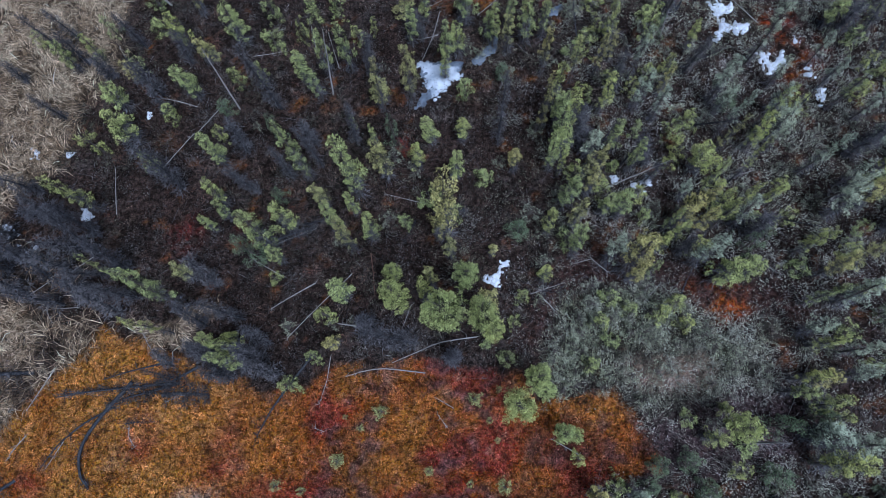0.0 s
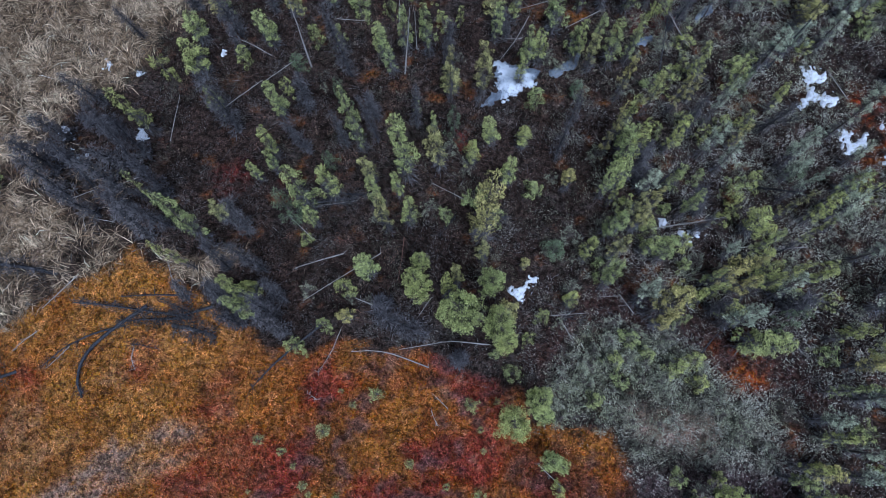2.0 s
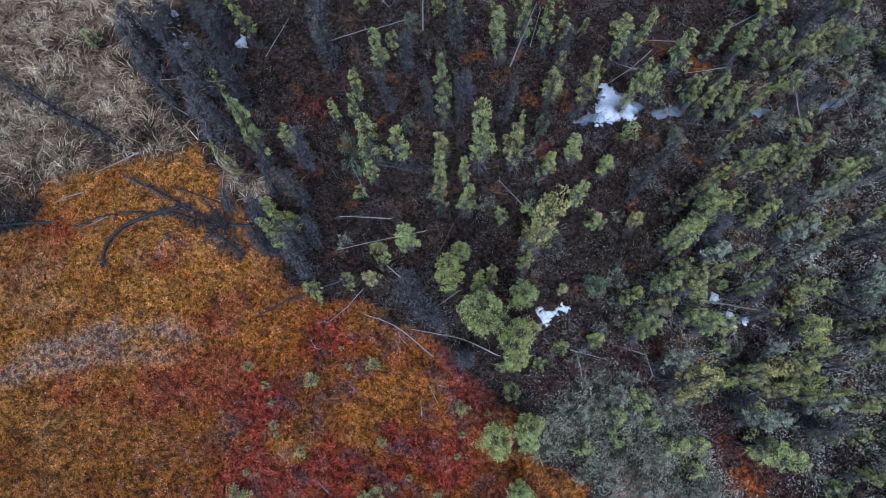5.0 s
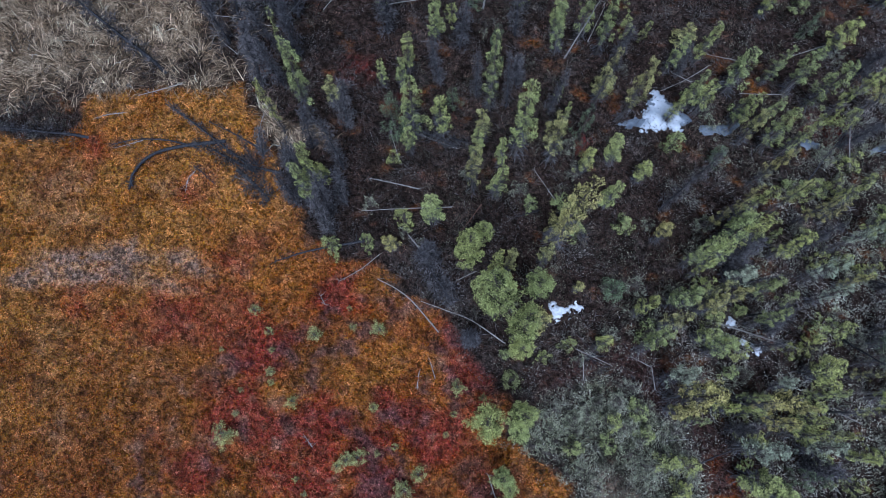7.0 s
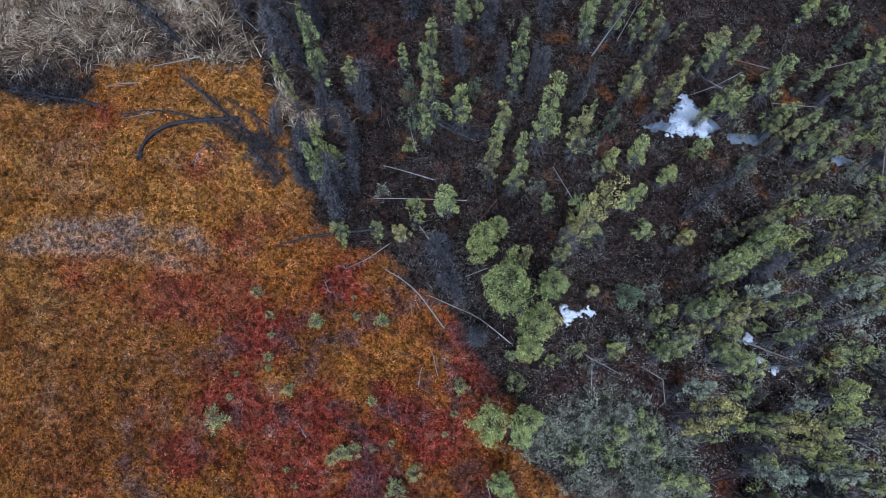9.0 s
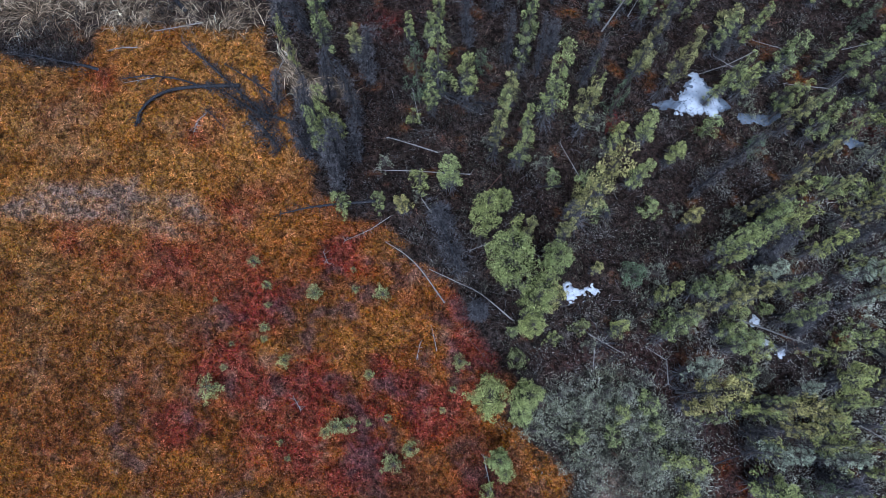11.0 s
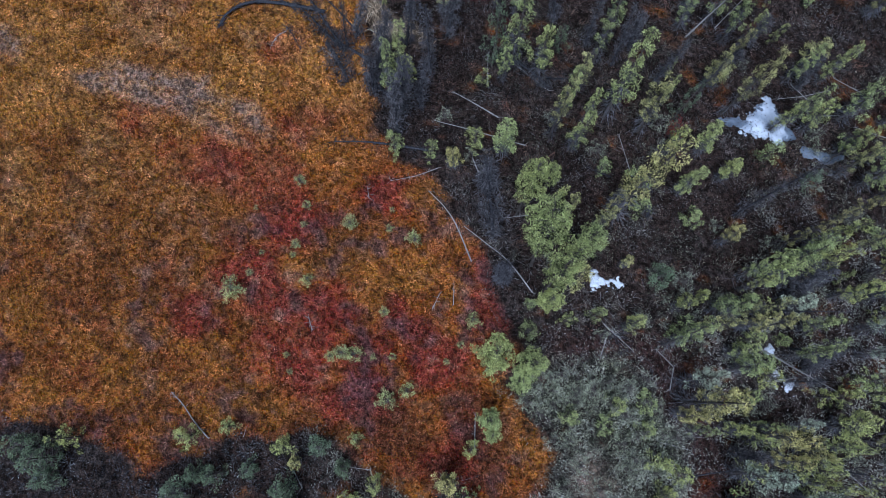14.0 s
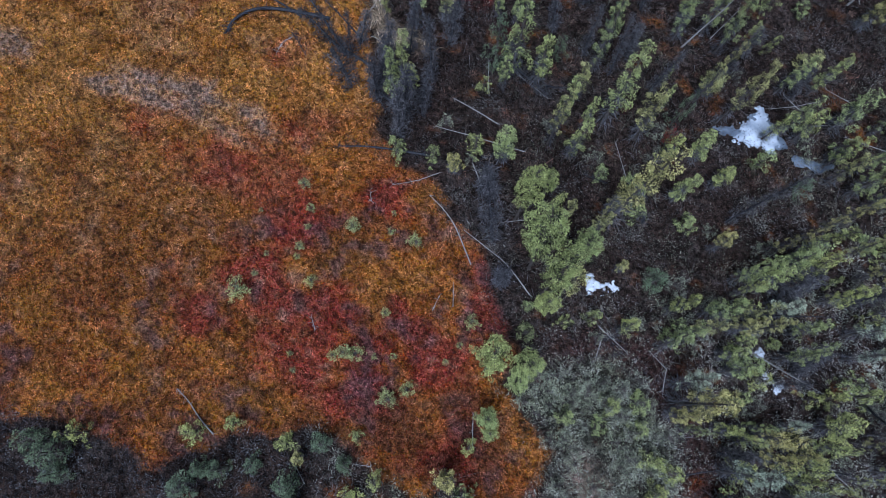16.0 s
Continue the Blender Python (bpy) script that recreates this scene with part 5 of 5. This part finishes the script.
def brush_pile(x, y, radius, count):
    """Dead sticks fanned out round an old stump."""
    rng = np.random.default_rng(int(abs(x * 50 + y * 20)))
    pile = new("brush_pile")
    pile.location = (x, y, float(ground_height(np.array([x]), np.array([y]))[0]))
    for _ in range(count):
        az, long = rng.uniform(0, 6.283), radius * rng.uniform(0.5, 1.1)
        start = rng.normal(0, 0.12, 3) * (1, 1, 0.3) + (0, 0, 0.1)
        way = np.array([math.cos(az), math.sin(az), rng.uniform(-0.05, 0.25)])
        bend = np.array([-way[1], way[0], 0]) * rng.normal(0, 0.12)
        v, f = tube([start, start + (way + bend) * long * 0.5, start + way * long], (0.011, 0.008, 0.003), 5)
        part("stick", mesh_of("stick", v, f), PALE_WOOD if rng.uniform() < 0.1 else DARK_WOOD, pile)
    tagged(pile, "fan of dead grey sticks round an old stump", "brush pile", "brush piles")


brush_pile(4.24, 4.75, 0.95, 30)
brush_pile(6.50, 5.40, 0.40, 9)
brush_pile(9.61, 5.82, 0.50, 10)
brush_pile(7.03, 6.15, 0.60, 8)
brush_pile(5.05, 4.84, 0.50, 12)


# ---- ground cover, past counting ----
def scatter(rng, count, box, chance):
    """Random places in the box x0, y0, x1, y1, kept by their chance."""
    x, y = rng.uniform(box[0], box[2], count), rng.uniform(box[1], box[3], count)
    keep = rng.uniform(0, 1, count) < chance(x, y)
    return x[keep], y[keep]


def stuff(name, v, f, tint, material, label, category):
    me = mesh_of(name, v, f, tint)
    me.materials.append(material)
    tagged(new(name, me), label, category, kind="stuff")


def build_sedge():
    rng = np.random.default_rng(5)
    x, y = scatter(rng, 230000, (-37, -24, 10, 4), lambda x, y: plan(x, y)["bog"] * (1 - 0.95 * plan(x, y)["mud"]) * (0.3 + 0.7 * np.clip((fbm(x, y, 0.38, 71, 3) - 0.4) * 5, 0, 1)))
    n, k = len(x), 4
    z = ground_height(x, y)
    base = np.repeat(np.c_[x, y, z - 0.01], k, 0) + rng.normal(0, 0.035, (n * k, 3)) * (1, 1, 0.1)
    comb = (fbm(x, y, 3.0, 72) * 12.0).repeat(k)
    way = rng.normal(0, 0.7, (n * k, 3)) + np.c_[np.cos(comb), np.sin(comb), np.zeros(n * k)] * 0.5
    way[:, 2] = rng.uniform(0.25, 1.0, n * k)
    v, f = blades(base, way, rng.uniform(0.07, 0.15, n * k), rng.uniform(0.026, 0.048, n * k), rng, flat=0.8)
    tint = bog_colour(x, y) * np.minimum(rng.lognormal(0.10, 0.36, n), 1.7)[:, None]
    tint = mix(tint, rgb(0.38, 0.27, 0.17), (rng.uniform(0, 1, n) < 0.03) * 0.6)
    # Patchy darkening of the blades imitates shaded gaps between hummocks.
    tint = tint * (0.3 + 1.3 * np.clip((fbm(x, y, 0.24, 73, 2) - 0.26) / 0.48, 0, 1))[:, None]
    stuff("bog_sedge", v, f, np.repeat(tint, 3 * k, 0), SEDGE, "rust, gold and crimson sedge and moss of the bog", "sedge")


def build_heath():
    rng = np.random.default_rng(6)

    def chance(x, y):
        w = plan(x, y)
        open_ground = np.clip((fbm(x, y, 1.8, 81) - 0.38 + 0.12 * np.clip((x - 2) / 6, 0, 1)) * 6, 0.22, 1)
        return np.clip(np.maximum(np.maximum(open_ground, w["lichen"]), np.clip((-7.5 - y) / 2, 0, 1) * (x < 12)), 0, 1) * (1 - w["bog"]) * (1 - 0.9 * w["reed"]) * (1 - 0.7 * w["litter"]) * (1 - 0.8 * w["redmoss"])

    x, y = scatter(rng, 68000, (-26, -24, 24, 31), chance)
    more = scatter(rng, 5500, (4, -1.5, 17, 6.5), lambda x, y: plan(x, y)["lichen"] * (1 - 0.8 * plan(x, y)["fern"]))
    x, y = np.r_[x, more[0]], np.r_[y, more[1]]
    n, k = len(x), 12
    w = plan(x, y)
    z = ground_height(x, y)
    clump = np.clip((fbm(x, y, 0.75, 85, 3) - 0.46) * 9, 0, 1)
    size = rng.uniform(0.06, 0.16, n) * (0.7 + 0.6 * clump)
    off = rng.normal(0, 1, (n * k, 3)) * np.repeat(size, k)[:, None]
    off[:, 2] = np.abs(off[:, 2]) * 0.9
    base = np.repeat(np.c_[x, y, z], k, 0) + off
    way = off * 6 + rng.normal(0, 0.5, (n * k, 3)) + (0, 0, 0.2)
    v, f = blades(base, way, rng.uniform(0.08, 0.19, n * k), rng.uniform(0.026, 0.056, n * k), rng, flat=1.0)
    n1, n2, n4 = fbm(x, y, 3.0, 82), rng.uniform(0, 1, n), fbm(x, y, 0.5, 86, 2)
    brown = mix(rgb(0.055, 0.032, 0.024), rgb(0.150, 0.090, 0.062), n2)
    brown = mix(brown, rgb(0.130, 0.048, 0.028), np.clip((fbm(x, y, 1.2, 88) - 0.55) * 8, 0, 1) * 0.7)
    grey = mix(rgb(0.215, 0.20, 0.188), rgb(0.175, 0.175, 0.128), np.clip((n1 - 0.42) * 4 + (n2 - 0.5), 0, 1))
    grey = grey * (0.45 + 0.3 * np.clip((x + 6) / 6, 0, 1) + 1.5 * np.clip((x - 1) / 9, 0, 1) + 0.5 * np.clip((x - 10) / 6, 0, 1))[:, None]
    tint = mix(brown, grey, np.clip(0.55 + 0.8 * clump + (n4 - 0.5) * 1.8 + 0.05 * np.clip(x, 0, 9), 0, 1))
    brush = np.clip((-8 - y) / 3, 0, 1) * (x < 12)
    tint = mix(tint, mix(rgb(0.045, 0.044, 0.050), rgb(0.21, 0.215, 0.22), np.clip((n1 - 0.5) * 3 + (n2 - 0.55) + 0.9 * clump - 0.25, 0, 1)), brush * 0.9)
    tint = mix(tint, rgb(0.50, 0.485, 0.360), w["pale"] * 0.8)
    tint = mix(tint, rgb(0.43, 0.455, 0.285), w["lichen"] * (1 - w["pale"]) * 0.7)
    # Lichen away from the clumps is darkened like shaded gaps.
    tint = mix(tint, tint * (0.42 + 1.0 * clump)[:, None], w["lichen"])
    tint = mix(tint, rgb(0.12, 0.09, 0.095), w["heath"] * 0.6)
    # Shady holes in the undergrowth, put into its leaf colour by noise.
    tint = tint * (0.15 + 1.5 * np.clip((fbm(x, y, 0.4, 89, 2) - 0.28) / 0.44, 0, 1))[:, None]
    tint = tint * rng.lognormal(0.0, 0.22, n)[:, None]
    tint = np.minimum(tint, rgb(0.48, 0.48, 0.40))
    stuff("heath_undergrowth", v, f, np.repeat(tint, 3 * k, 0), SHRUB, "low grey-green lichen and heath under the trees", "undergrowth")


def build_twigs():
    rng = np.random.default_rng(7)
    x, y = scatter(rng, 85000, (-30, -22, 25, 34), lambda x, y: (1 - plan(x, y)["bog"]) * (0.25 + 0.6 * plan(x, y)["litter"] + 0.3 * np.clip((fbm(x, y, 2.0, 87) - 0.45) * 5, 0, 1)))
    n = len(x)
    base = np.c_[x, y, ground_height(x, y) + rng.uniform(0.01, 0.22, n)]
    way = np.c_[rng.normal(0, 1, (n, 2)), rng.normal(0, 0.18, n)]
    v, f = blades(base, way, rng.uniform(0.25, 1.0, n) ** 1.3 * np.where(rng.uniform(0, 1, n) < 0.08, 2.2, 1.0), rng.uniform(0.01, 0.024, n), rng)
    tint = mix(rgb(0.07, 0.06, 0.06), rgb(0.25, 0.24, 0.245), rng.uniform(0, 1, n) ** 2.5)
    stuff("fallen_twigs", v, f, np.repeat(tint, 3, 0), TWIG, "dead grey twigs strewn over the forest floor", "twigs")


def build_reeds():
    rng = np.random.default_rng(8)
    x, y = scatter(rng, 150000, (-37, -12, -6, 26), lambda x, y: plan(x, y)["reed"] * (0.25 + 0.75 * np.clip((fbm(x, y, 0.8, 95) - 0.40) * 6, 0, 1)))
    n = len(x)
    tuft = fbm(x, y, 1.1, 97, 2)
    swirl = fbm(x, y, 1.6, 96, 2) * 20.0 + rng.normal(0, 0.42, n)
    out = np.c_[np.cos(swirl), np.sin(swirl), np.zeros(n)]
    side = np.c_[-np.sin(swirl), np.cos(swirl), np.zeros(n)]
    long, wide = rng.uniform(0.35, 0.95, n), rng.uniform(0.014, 0.034, n)
    foot = np.c_[x, y, ground_height(x, y) - 0.02]
    bend = rng.normal(0, 0.22, n)
    rows = []
    for s, up, w in ((0.0, 0.0, 1.0), (0.45, 0.45, 0.9), (1.0, 0.2, 0.15)):
        c = foot + out * (long * s)[:, None] + side * (bend * s * s * long)[:, None]
        c[:, 2] += long * up * (0.5 + 0.9 * tuft) * rng.uniform(0.6, 1.1, n)
        rows += [c - side * (wide * w / 2)[:, None], c + side * (wide * w / 2)[:, None]]
    v = np.stack(rows, 1).reshape(-1, 3)
    quad = np.array([(0, 1, 3, 2), (2, 3, 5, 4)])
    f = (np.arange(n)[:, None, None] * 6 + quad[None]).reshape(-1, 4)
    tint = mix(rgb(0.20, 0.140, 0.085), rgb(0.62, 0.50, 0.35), np.clip(rng.uniform(0, 1, n) ** 1.4 + (tuft - 0.5) * 1.2, 0, 1)) * rng.lognormal(0, 0.3, n)[:, None]
    stuff("dry_reeds", v, f, np.repeat(np.minimum(tint, 0.8), 6, 0), REED, "matted pale straw-coloured reeds and dead grass", "reeds")


def dry_fern(x, y, radius):
    """A flat rosette of tan dead fronds."""
    rng = np.random.default_rng(int(abs(x * 77) + abs(y * 31)))
    n = 130
    az = rng.uniform(0, 6.283, n)
    way = np.c_[np.cos(az), np.sin(az), rng.uniform(0.05, 0.7, n)]
    v, f = blades(rng.normal(0, 0.05, (n, 3)) * (1, 1, 0.2), way, radius * rng.uniform(0.6, 1.1, n), rng.uniform(0.02, 0.045, n), rng)
    tint = mix(rgb(0.19, 0.13, 0.09), rgb(0.29, 0.21, 0.155), rng.uniform(0, 1, n))
    me = mesh_of("dry_fern", v, f, np.repeat(tint, 3, 0))
    me.materials.append(REED)
    ob = new("dry_fern", me)
    ob.location = (x, y, float(ground_height(np.array([x]), np.array([y]))[0]))
    tagged(ob, "flat rosette of withered tan fern fronds", "fern", "withered ferns")


dry_fern(8.97, 1.00, 0.45)
dry_fern(9.95, 1.48, 0.55)
dry_fern(10.08, 0.79, 0.65)
dry_fern(11.06, 1.13, 0.45)
dry_fern(12.05, 1.75, 0.55)
dry_fern(12.30, 0.66, 0.65)
dry_fern(9.53, 0.90, 0.45)
dry_fern(11.35, 1.57, 0.55)
dry_fern(-23.34, -0.53, 0.65)
dry_fern(-14.34, 1.83, 0.45)
dry_fern(-13.16, 2.39, 0.55)
build_sedge()
build_heath()
build_twigs()
build_reeds()
